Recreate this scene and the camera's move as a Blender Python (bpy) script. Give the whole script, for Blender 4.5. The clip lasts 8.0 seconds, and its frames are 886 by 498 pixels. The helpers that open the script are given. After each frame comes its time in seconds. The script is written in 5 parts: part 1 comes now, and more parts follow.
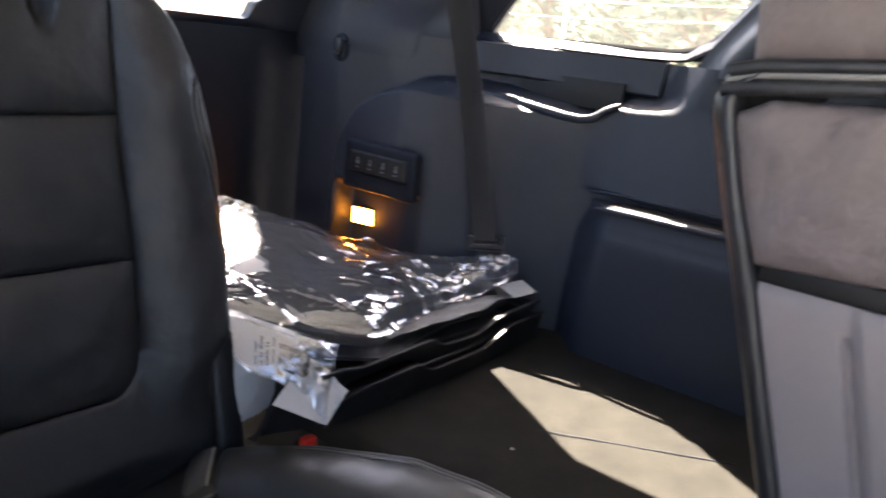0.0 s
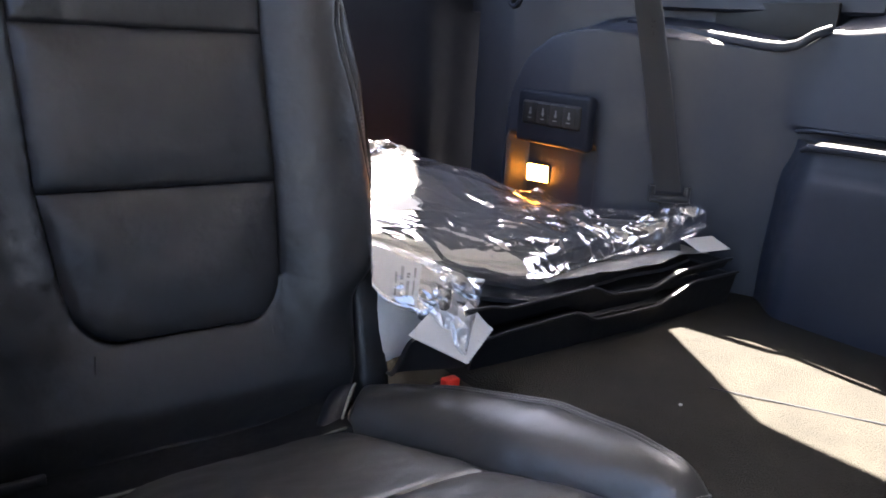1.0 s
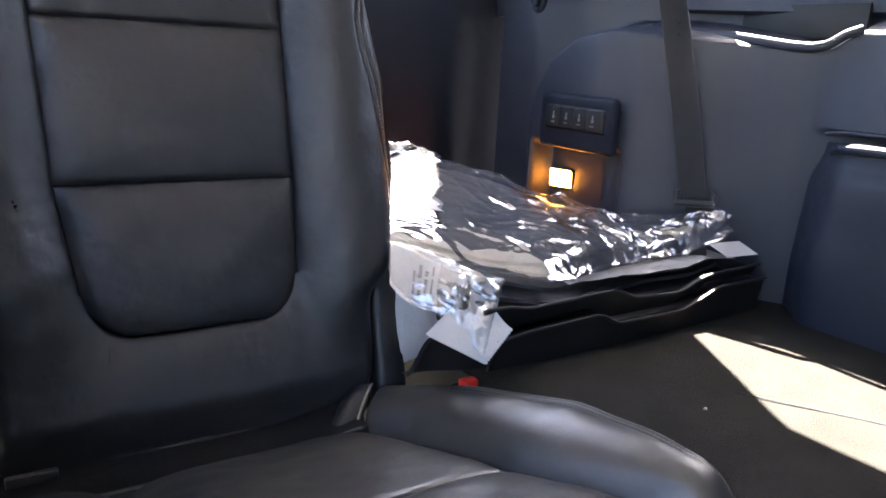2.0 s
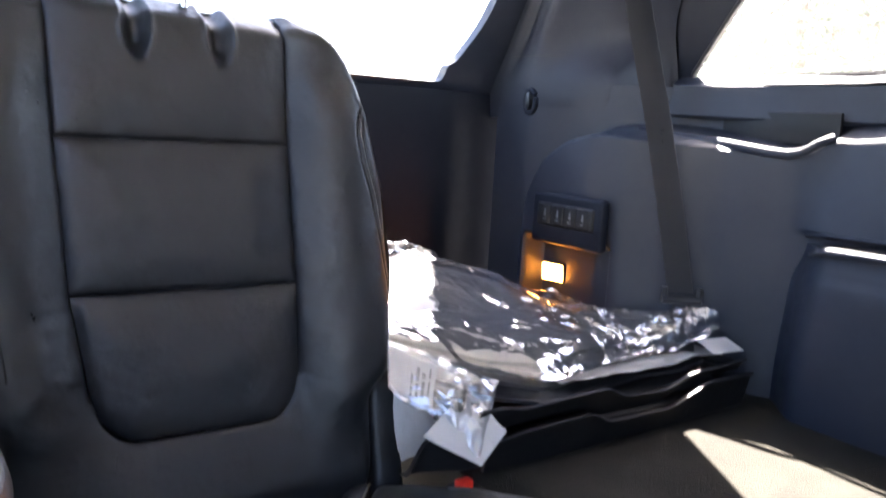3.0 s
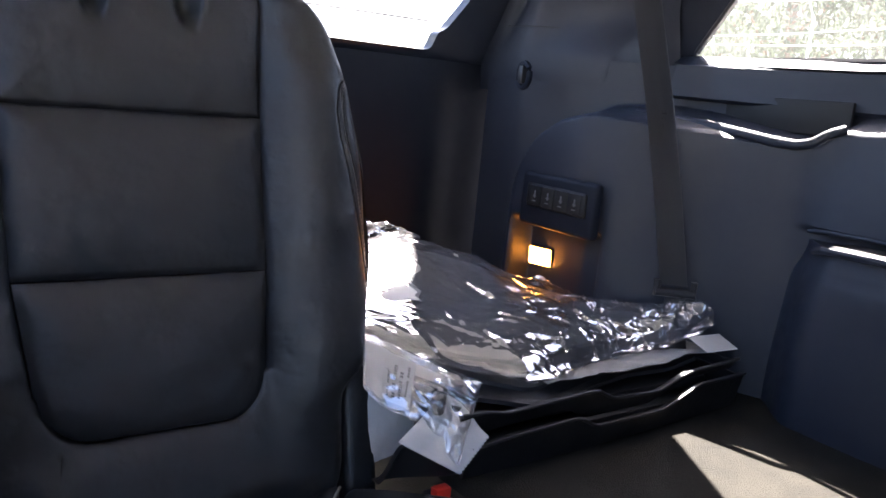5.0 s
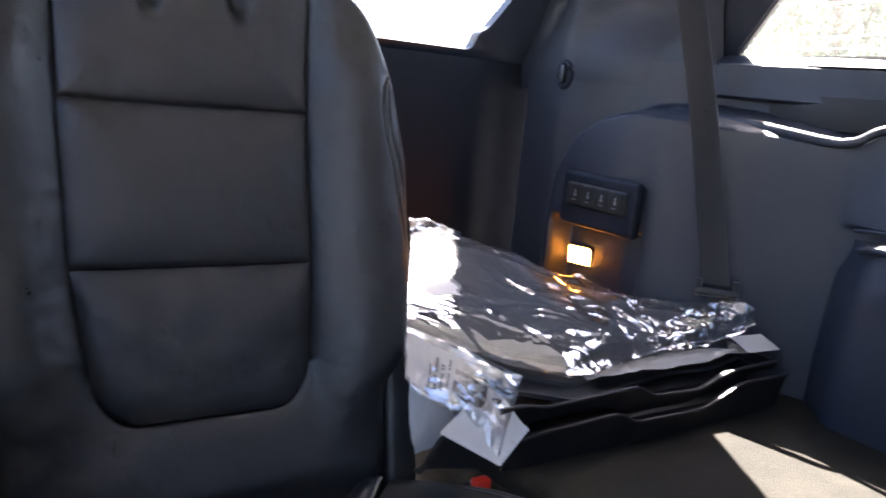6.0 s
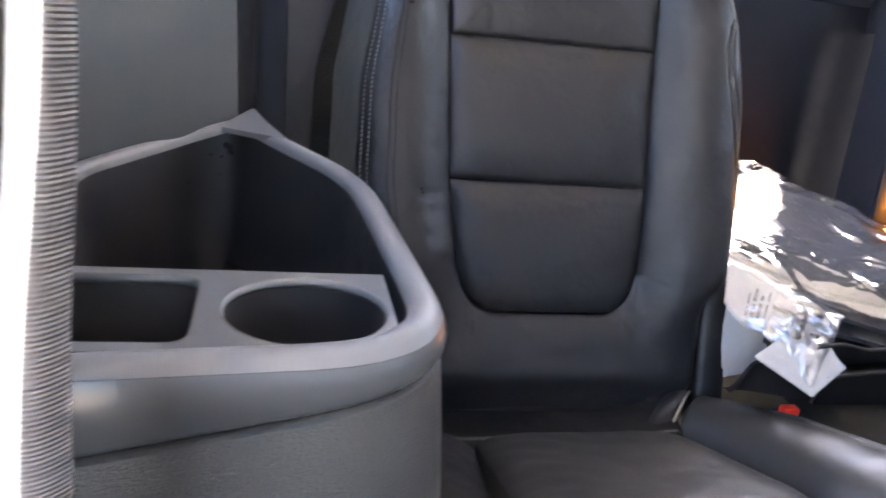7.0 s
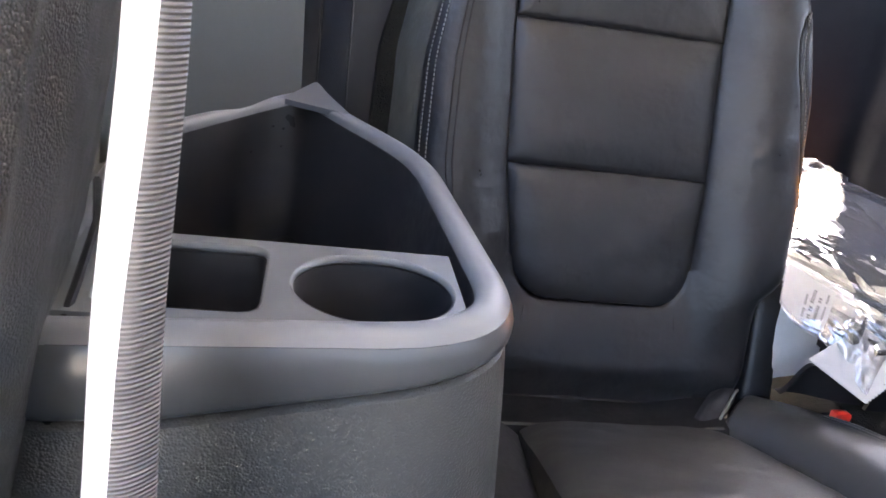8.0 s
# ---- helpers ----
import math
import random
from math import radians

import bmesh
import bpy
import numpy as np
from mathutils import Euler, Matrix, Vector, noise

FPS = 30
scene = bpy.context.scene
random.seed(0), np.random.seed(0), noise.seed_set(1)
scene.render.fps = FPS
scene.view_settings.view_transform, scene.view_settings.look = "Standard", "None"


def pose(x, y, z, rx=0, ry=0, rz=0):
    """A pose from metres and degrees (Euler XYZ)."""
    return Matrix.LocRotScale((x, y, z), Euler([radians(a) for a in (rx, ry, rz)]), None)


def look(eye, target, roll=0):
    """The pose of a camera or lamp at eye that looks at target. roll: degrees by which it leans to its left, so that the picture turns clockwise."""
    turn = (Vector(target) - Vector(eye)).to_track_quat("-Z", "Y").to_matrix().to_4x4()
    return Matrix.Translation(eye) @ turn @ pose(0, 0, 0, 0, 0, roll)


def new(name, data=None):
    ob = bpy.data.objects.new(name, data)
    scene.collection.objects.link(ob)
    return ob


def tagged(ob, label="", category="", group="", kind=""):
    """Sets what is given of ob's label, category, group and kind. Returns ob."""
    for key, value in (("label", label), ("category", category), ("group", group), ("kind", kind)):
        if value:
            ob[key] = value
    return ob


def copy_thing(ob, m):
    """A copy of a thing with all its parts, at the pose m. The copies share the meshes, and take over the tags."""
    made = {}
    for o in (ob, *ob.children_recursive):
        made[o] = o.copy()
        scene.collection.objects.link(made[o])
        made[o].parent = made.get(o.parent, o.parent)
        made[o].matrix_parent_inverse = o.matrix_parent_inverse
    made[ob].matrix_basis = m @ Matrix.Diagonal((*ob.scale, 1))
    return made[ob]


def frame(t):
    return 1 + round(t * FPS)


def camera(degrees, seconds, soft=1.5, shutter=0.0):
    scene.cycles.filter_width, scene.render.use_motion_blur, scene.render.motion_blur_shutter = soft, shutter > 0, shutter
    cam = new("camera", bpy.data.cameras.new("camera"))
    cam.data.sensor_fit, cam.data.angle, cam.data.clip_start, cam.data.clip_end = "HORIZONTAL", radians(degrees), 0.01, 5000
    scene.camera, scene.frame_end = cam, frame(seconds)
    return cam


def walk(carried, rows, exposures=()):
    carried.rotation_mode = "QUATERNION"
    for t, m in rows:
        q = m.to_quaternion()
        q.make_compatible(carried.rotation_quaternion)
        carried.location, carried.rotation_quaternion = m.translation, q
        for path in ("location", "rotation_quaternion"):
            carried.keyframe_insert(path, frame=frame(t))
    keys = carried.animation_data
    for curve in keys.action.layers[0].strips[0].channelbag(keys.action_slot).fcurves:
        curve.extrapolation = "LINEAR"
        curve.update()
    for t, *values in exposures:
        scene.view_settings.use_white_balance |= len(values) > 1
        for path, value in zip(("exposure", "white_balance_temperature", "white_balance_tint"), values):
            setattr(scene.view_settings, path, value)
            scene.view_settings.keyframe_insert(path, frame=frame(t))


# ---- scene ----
cam = camera(58.3, 8.0, soft=1.6, shutter=0.5)
PATH = [
    (0, (-0.403, 0.079, 0.623), (1.131, 1.258, 0.116), 6.7),
    (0.5, (-0.317, 0.067, 0.541), (0.981, 1.516, 0.075), 3.8),
    (1, (-0.277, 0.056, 0.489), (0.863, 1.617, -0.024), 3.1),
    (2.3, (-0.263, 0.058, 0.462), (0.827, 1.675, 0.016), 2.8),
    (2.5, (-0.271, 0.049, 0.468), (0.831, 1.667, 0.058), 2.9),
    (3, (-0.29, 0.03, 0.514), (0.826, 1.663, 0.217), 3.2),
    (3.5, (-0.278, 0.058, 0.551), (0.823, 1.712, 0.33), 4.5),
    (4, (-0.263, 0.086, 0.547), (0.86, 1.714, 0.25), 4.4),
    (4.5, (-0.251, 0.101, 0.533), (0.909, 1.691, 0.175), 5.1),
    (5.8, (-0.244, 0.108, 0.54), (0.865, 1.722, 0.137), 5.8),
    (6, (-0.26, 0.099, 0.524), (0.819, 1.738, 0.14), 5.5),
    (6.2, (-0.27, 0.081, 0.531), (0.726, 1.768, 0.128), 4.9),
    (6.4, (-0.293, 0.055, 0.523), (0.558, 1.802, 0.047), 4.7),
    (6.5, (-0.302, 0.051, 0.519), (0.453, 1.829, 0.002), 5.0),
    (6.6, (-0.325, 0.036, 0.504), (0.342, 1.851, -0.009), 5.2),
    (6.8, (-0.35, 0.016, 0.503), (0.151, 1.875, -0.037), 5.8),
    (7, (-0.37, 0.003, 0.511), (0.062, 1.869, -0.064), 5.9),
    (7.5, (-0.393, -0.003, 0.514), (-0.054, 1.871, -0.099), 7.0),
    (8, (-0.393, 0.011, 0.509), (-0.044, 1.876, -0.123), 8.3),
]
walk(cam, [(t, look(eye, target, roll)) for t, eye, target, roll in PATH], exposures=[(0.0, 4.65, 7150, 20), (0.5, 4.85, 7150, 20), (1.0, 5.2, 6900, 20), (2.4, 5.45, 6750, 20), (3.0, 5.35, 6650, 20), (3.5, 4.95, 6600, 20), (4.5, 4.65, 6500, 22), (6.0, 5.0, 6550, 22), (6.5, 5.38, 7000, 22), (6.9, 5.92, 7200, 22), (8.0, 6.0, 7200, 22)])

# ---- world, sun ----
SUN = Vector((1.085, 0.70, 2.25)).normalized()
world = bpy.data.worlds.new("sky")
scene.world = world
world.use_nodes = True
wn = world.node_tree
sky = wn.nodes.new("ShaderNodeTexSky")
sky.sky_type, sky.sun_disc = "NISHITA", False
sky.sun_elevation, sky.sun_rotation = math.asin(SUN.z), math.atan2(SUN.x, SUN.y)
sky.dust_density, sky.ozone_density = 2.0, 1.0
wn.nodes["Background"].inputs["Strength"].default_value = 0.05
wn.links.new(sky.outputs["Color"], wn.nodes["Background"].inputs["Color"])
sun = new("sun", bpy.data.lights.new("sun", "SUN"))
sun.data.energy, sun.data.angle, sun.data.color = 5.0, radians(0.5), (1.0, 0.95, 0.86)
sun.matrix_world = look(SUN * 10, (0, 0, 0))


# ---- materials ----
def material(name, color, rough=0.5, metal=0.0, spec=0.5):
    m = bpy.data.materials.new(name)
    m.use_nodes = True
    b = m.node_tree.nodes["Principled BSDF"]
    b.inputs["Base Color"].default_value = (*color, 1)
    b.inputs["Roughness"].default_value, b.inputs["Metallic"].default_value = rough, metal
    b.inputs["Specular IOR Level"].default_value = spec
    return m


def surface(name, color, rough, grain=0, grain_depth=0.0, kind="noise", stain=0.25, big=6.0, spec=0.5, metal=0.0, rough_var=0.15, crease=0.0):
    """A procedural surface: colour varied at two scales, roughness varied, fine relief."""
    m = material(name, color, rough, metal, spec)
    nt = m.node_tree
    b = nt.nodes["Principled BSDF"]
    co = nt.nodes.new("ShaderNodeTexCoord")

    def tex(scale, detail=4.0):
        n = nt.nodes.new("ShaderNodeTexNoise")
        n.inputs["Scale"].default_value, n.inputs["Detail"].default_value = scale, detail
        nt.links.new(co.outputs["Object"], n.inputs["Vector"])
        return n

    wide, fine = tex(big), tex(big * 14)
    mix = nt.nodes.new("ShaderNodeMath")
    mix.operation = "MULTIPLY_ADD"
    nt.links.new(fine.outputs["Fac"], mix.inputs[0])
    mix.inputs[1].default_value = 0.5
    nt.links.new(wide.outputs["Fac"], mix.inputs[2])
    ramp = nt.nodes.new("ShaderNodeMapRange")
    nt.links.new(mix.outputs[0], ramp.inputs["Value"])
    ramp.inputs["From Min"].default_value, ramp.inputs["From Max"].default_value = 0.45, 1.05
    ramp.inputs["To Min"].default_value, ramp.inputs["To Max"].default_value = 1 - stain, 1 + stain
    tint = nt.nodes.new("ShaderNodeVectorMath")
    tint.operation = "SCALE"
    tint.inputs[0].default_value = color
    nt.links.new(ramp.outputs["Result"], tint.inputs["Scale"])
    nt.links.new(tint.outputs["Vector"], b.inputs["Base Color"])
    rr = nt.nodes.new("ShaderNodeMapRange")
    nt.links.new(mix.outputs[0], rr.inputs["Value"])
    rr.inputs["From Min"].default_value, rr.inputs["From Max"].default_value = 0.45, 1.05
    rr.inputs["To Min"].default_value, rr.inputs["To Max"].default_value = max(rough - rough_var, 0.03), min(rough + rough_var, 1)
    nt.links.new(rr.outputs["Result"], b.inputs["Roughness"])
    last = None
    if grain:
        if kind == "cells":
            g = nt.nodes.new("ShaderNodeTexVoronoi")
            g.feature = "DISTANCE_TO_EDGE"
            g.inputs["Scale"].default_value = grain
            warp = tex(grain * 0.6, 2.0)
            add = nt.nodes.new("ShaderNodeVectorMath")
            add.operation = "MULTIPLY_ADD"
            nt.links.new(warp.outputs["Color"], add.inputs[0])
            add.inputs[1].default_value = (0.45 / grain,) * 3
            nt.links.new(co.outputs["Object"], add.inputs[2])
            nt.links.new(add.outputs["Vector"], g.inputs["Vector"])
            lim = nt.nodes.new("ShaderNodeMapRange")
            nt.links.new(g.outputs["Distance"], lim.inputs["Value"])
            lim.inputs["From Max"].default_value = 0.25
            height = lim.outputs["Result"]
        elif kind == "pebbles":
            g = nt.nodes.new("ShaderNodeTexVoronoi")
            g.feature = "SMOOTH_F1"
            g.inputs["Scale"].default_value, g.inputs["Smoothness"].default_value = grain, 0.35
            nt.links.new(co.outputs["Object"], g.inputs["Vector"])
            inv = nt.nodes.new("ShaderNodeMath")
            inv.operation = "SUBTRACT"
            inv.inputs[0].default_value = 1.0
            nt.links.new(g.outputs["Distance"], inv.inputs[1])
            height = inv.outputs[0]
        else:
            height = tex(grain, 6.0).outputs["Fac"]
        bump = nt.nodes.new("ShaderNodeBump")
        bump.inputs["Strength"].default_value, bump.inputs["Distance"].default_value = 1.0, grain_depth
        nt.links.new(height, bump.inputs["Height"])
        last = bump
    if crease:
        b2 = nt.nodes.new("ShaderNodeBump")
        b2.inputs["Strength"].default_value, b2.inputs["Distance"].default_value = 1.0, crease
        nt.links.new(tex(big * 2.5, 3.0).outputs["Fac"], b2.inputs["Height"])
        if last:
            nt.links.new(last.outputs["Normal"], b2.inputs["Normal"])
        last = b2
    if last:
        nt.links.new(last.outputs["Normal"], b.inputs["Normal"])
    return m


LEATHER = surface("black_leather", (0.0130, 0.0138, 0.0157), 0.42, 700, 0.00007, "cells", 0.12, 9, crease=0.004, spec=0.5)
# seat leather in a lighter tone: light falling on the cushion is painted in
CUSHION = surface("cushion_leather_lit", (0.032, 0.031, 0.0285), 0.34, 700, 0.00005, "cells", 0.06, 9, crease=0.002, spec=0.8, rough_var=0.015)
LEATHER_SIDE = surface("olive_black_leather", (0.075, 0.075, 0.062), 0.5, 700, 0.00007, "cells", 0.12, 9, crease=0.003)
GREY_LEATHER = surface("grey_leather", (0.128, 0.106, 0.103), 0.5, 700, 0.0002, "cells", 0.2, 9, crease=0.012)
GREY_PLASTIC = surface("grey_seat_plastic", (0.175, 0.158, 0.16), 0.5, 900, 0.0001, "noise", 0.08, 6)
TRIM = surface("charcoal_trim_plastic", (0.0098, 0.0140, 0.0248), 0.52, 1100, 0.00012, "noise", 0.12, 4)
TRIM_DARK = surface("black_trim_plastic", (0.0056, 0.0076, 0.0136), 0.6, 1100, 0.00012, "noise", 0.12, 4, spec=0.2)
TRIM_GREEN = surface("grey_green_trim_plastic", (0.066, 0.073, 0.070), 0.5, 1200, 0.0001, "noise", 0.08, 4)
PILLAR = surface("dark_grey_pillar_plastic", (0.040, 0.041, 0.046), 0.5, 1100, 0.0001, "noise", 0.1, 4)
GRAIN = surface("leather_grained_plastic", (0.056, 0.059, 0.056), 0.45, 600, 0.0006, "pebbles", 0.12, 6)
# one grey plastic: tops coloured as lit, the skirt as shaded
PLATE = surface("satin_plate_lit", (0.135, 0.142, 0.146), 0.34, 1500, 0.00004, "noise", 0.05, 5, rough_var=0.03, spec=0.7)
RIM = surface("satin_rim_lit", (0.180, 0.186, 0.192), 0.38, 0, 0, "noise", 0.04, 5, rough_var=0.01, spec=0.5)
SATIN = surface("satin_skirt_shaded", (0.070, 0.076, 0.078), 0.30, 1500, 0.00004, "noise", 0.05, 5, rough_var=0.03, spec=0.8)
BIN = surface("black_bin_plastic", (0.024, 0.0235, 0.025), 0.40, 1500, 0.00006, "noise", 0.1, 6)
WELL = surface("matt_black_plastic", (0.009, 0.009, 0.010), 0.5, 1500, 0.00006, "noise", 0.1, 6, spec=0.3)
GLOSS = surface("glossy_black_plastic", (0.012, 0.012, 0.014), 0.40, 600, 0.00006, "noise", 0.1, 6, rough_var=0.08)
CARPET = surface("charcoal_carpet", (0.0192, 0.0178, 0.0146), 0.95, 420, 0.0028, "noise", 0.45, 22, spec=0.1)
HEADLINER = surface("grey_headliner_cloth", (0.50, 0.49, 0.485), 0.95, 900, 0.0005, "noise", 0.08, 5, spec=0.1)
# greyer than the white sheets, with the bag's shade put into the colour
PAPER_SHADED = surface("grey_shaded_paper", (0.24, 0.225, 0.21), 0.7, 300, 0.0003, "noise", 0.12, 12, crease=0.006)
PAPER = surface("white_paper", (0.46, 0.45, 0.44), 0.7, 300, 0.0003, "noise", 0.05, 9, crease=0.004)
MAT = surface("black_rubber_mat", (0.02, 0.02, 0.022), 0.55, 500, 0.0006, "noise", 0.2, 8)
# blacker than the seat leather: shade in low gaps is put into the colour
FLAP = surface("shaded_black_leather", (0.0050, 0.0050, 0.0056), 0.5, 900, 0.0003, "noise", 0.15, 8, spec=0.35)
PALE_EDGE = surface("pale_leather_edge", (0.24, 0.22, 0.17), 0.6, 700, 0.0001, "noise", 0.15, 20)
RED = surface("red_button_plastic", (0.65, 0.035, 0.02), 0.35, 900, 0.00003, "noise", 0.05, 10)
CHROME = material("chrome", (0.8, 0.8, 0.82), 0.12, 1.0)
THREAD = material("cream_thread", (0.27, 0.265, 0.24), 0.7)
STITCH = material("grey_thread", (0.16, 0.16, 0.15), 0.7)
PRINT = material("grey_print", (0.13, 0.135, 0.145), 0.6)
INK = material("black_ink", (0.02, 0.02, 0.02), 0.6)
ASPHALT = surface("pale_concrete", (0.30, 0.292, 0.27), 0.9, 60, 0.004, "noise", 0.25, 0.6)
BARK = surface("bark", (0.12, 0.09, 0.06), 0.9, 20, 0.02, "noise", 0.3, 3)
LEAF = surface("leaves", (0.058, 0.082, 0.056), 0.55, 0, 0, "noise", 0.5, 0.8)
lt = LEAF.node_tree
ltr, lmx = lt.nodes.new("ShaderNodeBsdfTranslucent"), lt.nodes.new("ShaderNodeMixShader")
ltr.inputs["Color"].default_value, lmx.inputs["Fac"].default_value = (0.085, 0.115, 0.075, 1), 0.45
lt.links.new(lt.nodes["Principled BSDF"].outputs[0], lmx.inputs[1])
lt.links.new(ltr.outputs[0], lmx.inputs[2])
lt.links.new(lmx.outputs[0], lt.nodes["Material Output"].inputs["Surface"])
STEEL = surface("galvanised_steel", (0.55, 0.56, 0.57), 0.45, 30, 0.001, "noise", 0.1, 2, metal=0.6)
CABLE = material("pale_cable", (0.5, 0.5, 0.5), 0.6)


def webbing(name, color, pitch):
    m = surface(name, color, 0.42, 0, 0, stain=0.08, big=20)
    nt = m.node_tree
    co = nt.nodes.new("ShaderNodeTexCoord")
    w = nt.nodes.new("ShaderNodeTexWave")
    w.bands_direction = "Z"
    w.inputs["Scale"].default_value, w.inputs["Distortion"].default_value = 0.314 / pitch, 0.0
    nt.links.new(co.outputs["Object"], w.inputs["Vector"])
    bump = nt.nodes.new("ShaderNodeBump")
    bump.inputs["Strength"].default_value, bump.inputs["Distance"].default_value = 1.0, 0.0015
    nt.links.new(w.outputs["Fac"], bump.inputs["Height"])
    nt.links.new(bump.outputs["Normal"], nt.nodes["Principled BSDF"].inputs["Normal"])
    return m


WEB_DARK = webbing("black_webbing", (0.021, 0.0235, 0.029), 0.0016)
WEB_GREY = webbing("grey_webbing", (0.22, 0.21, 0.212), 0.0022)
# white base colour paints the glare on the belt's left side
WEB_LIT = surface("webbing_lit_side", (0.74, 0.73, 0.72), 0.5, 900, 0.0001, "noise", 0.04, 20)


def glass(name, color):
    """A thin pane: tinted see-through with the mirror gloss of glass; the tint is that of both faces together."""
    m = material(name, color, 0.0)
    nt = m.node_tree
    nt.nodes.remove(nt.nodes["Principled BSDF"])
    t, g, x, w, f, r = (nt.nodes.new("ShaderNode" + k) for k in ("BsdfTransparent", "BsdfGlossy", "MixShader", "LayerWeight", "Math", "MapRange"))
    w.inputs["Blend"].default_value, f.operation, f.inputs[1].default_value = 0.5, "POWER", 5.0
    r.inputs["To Min"].default_value, r.inputs["To Max"].default_value = 0.02, 0.5
    x.name = "pane"
    t.inputs["Color"].default_value = (*(math.sqrt(c) for c in color), 1)
    g.inputs["Roughness"].default_value = 0.0
    for a, b in ((w.outputs["Facing"], f.inputs[0]), (f.outputs[0], r.inputs["Value"]), (r.outputs["Result"], x.inputs["Fac"]), (t.outputs[0], x.inputs[1]), (g.outputs[0], x.inputs[2]), (x.outputs[0], nt.nodes["Material Output"].inputs["Surface"])):
        nt.links.new(a, b)
    return m


def hazed(m, share):
    """A translucent haze mixed into the glass to pale the view; sunlit from behind."""
    nt = m.node_tree
    d, x, n, r, co = (nt.nodes.new("ShaderNode" + k) for k in ("BsdfTranslucent", "MixShader", "TexNoise", "MapRange", "TexCoord"))
    d.inputs["Color"].default_value = (0.85, 0.85, 0.80, 1)
    n.inputs["Scale"].default_value, n.inputs["Detail"].default_value = 14, 6
    r.inputs["To Min"].default_value, r.inputs["To Max"].default_value = share * 0.4, share * 1.6
    nt.links.new(co.outputs["Object"], n.inputs["Vector"])
    nt.links.new(n.outputs["Fac"], r.inputs["Value"])
    nt.links.new(r.outputs["Result"], x.inputs["Fac"])
    nt.links.new(nt.nodes["pane"].outputs[0], x.inputs[1])
    nt.links.new(d.outputs[0], x.inputs[2])
    nt.links.new(x.outputs[0], nt.nodes["Material Output"].inputs["Surface"])


TINTED, CLEAR = glass("tinted_glass", (0.80, 0.83, 0.82)), glass("clear_glass", (0.9, 0.93, 0.92))
hazed(TINTED, 0.011)
PALE_TINT = glass("lightly_tinted_glass", (0.97, 0.98, 0.975))

# thin clear film: mostly see-through, with a gloss that grows towards grazing
FILM = material("clear_plastic_film", (0.8, 0.8, 0.8), 0.1)
ft = FILM.node_tree
gl, tr, mx = ft.nodes.new("ShaderNodeBsdfGlossy"), ft.nodes.new("ShaderNodeBsdfTransparent"), ft.nodes.new("ShaderNodeMixShader")
gl.inputs["Roughness"].default_value, gl.inputs["Color"].default_value = 0.07, (0.95, 0.95, 0.97, 1)
tr.inputs["Color"].default_value = (0.93, 0.93, 0.94, 1)
lw = ft.nodes.new("ShaderNodeLayerWeight")
lw.inputs["Blend"].default_value = 0.35
mr = ft.nodes.new("ShaderNodeMapRange")
mr.inputs["To Min"].default_value, mr.inputs["To Max"].default_value = 0.21, 0.95
fco, fno, fbu = ft.nodes.new("ShaderNodeTexCoord"), ft.nodes.new("ShaderNodeTexNoise"), ft.nodes.new("ShaderNodeBump")
fno.inputs["Scale"].default_value, fno.inputs["Detail"].default_value, fno.inputs["Distortion"].default_value = 20, 3, 1.6
fbu.inputs["Strength"].default_value, fbu.inputs["Distance"].default_value = 1.0, 0.0010
ft.links.new(fco.outputs["Object"], fno.inputs["Vector"])
ft.links.new(fno.outputs["Fac"], fbu.inputs["Height"])
ft.links.new(fbu.outputs["Normal"], gl.inputs["Normal"])
ft.links.new(fbu.outputs["Normal"], lw.inputs["Normal"])
ft.links.new(lw.outputs["Facing"], mr.inputs["Value"])
ft.links.new(mr.outputs["Result"], mx.inputs["Fac"])
ft.links.new(tr.outputs[0], mx.inputs[1])
ft.links.new(gl.outputs[0], mx.inputs[2])
haze, hz = ft.nodes.new("ShaderNodeBsdfDiffuse"), ft.nodes.new("ShaderNodeMixShader")
haze.inputs["Color"].default_value = (0.85, 0.85, 0.87, 1)
hz.inputs["Fac"].default_value = 0.025
ft.links.new(mx.outputs[0], hz.inputs[1])
ft.links.new(haze.outputs[0], hz.inputs[2])
ft.links.new(hz.outputs[0], ft.nodes["Material Output"].inputs["Surface"])

GLOW = material("warm_lamp_lens", (1, 0.8, 0.5), 0.4)
gb = GLOW.node_tree.nodes["Principled BSDF"]
gb.inputs["Emission Color"].default_value, gb.inputs["Emission Strength"].default_value = (1.0, 0.34, 0.035, 1), 4.2

# ---- mesh helpers ----
BASES = {}


def thing(name, label, category, at, group="", kind=""):
    ob = new(name)
    ob.empty_display_size = 0.05
    ob.location = at
    BASES[ob.name] = Vector(at)
    return tagged(ob, label, category, group, kind)


def mesh_ob(name, bm, mat, base=(0, 0, 0), smooth=True, normals=True, crisp=38):
    if normals:
        bmesh.ops.recalc_face_normals(bm, faces=bm.faces)
    bmesh.ops.translate(bm, verts=bm.verts, vec=-Vector(base))
    me = bpy.data.meshes.new(name)
    bm.to_mesh(me)
    bm.free()
    me.materials.append(mat)
    if smooth:
        me.polygons.foreach_set("use_smooth", [True] * len(me.polygons))
        me.set_sharp_from_angle(angle=radians(crisp))
    ob = new(name, me)
    ob.location = base
    return ob


def part(name, bm, mat, parent, label="", smooth=True, crisp=38):
    base = BASES[parent.name]
    ob = mesh_ob(name, bm, mat, base, smooth, crisp=crisp)
    ob.location = (0, 0, 0)
    ob.parent = parent
    BASES[ob.name] = base
    return tagged(ob, label)


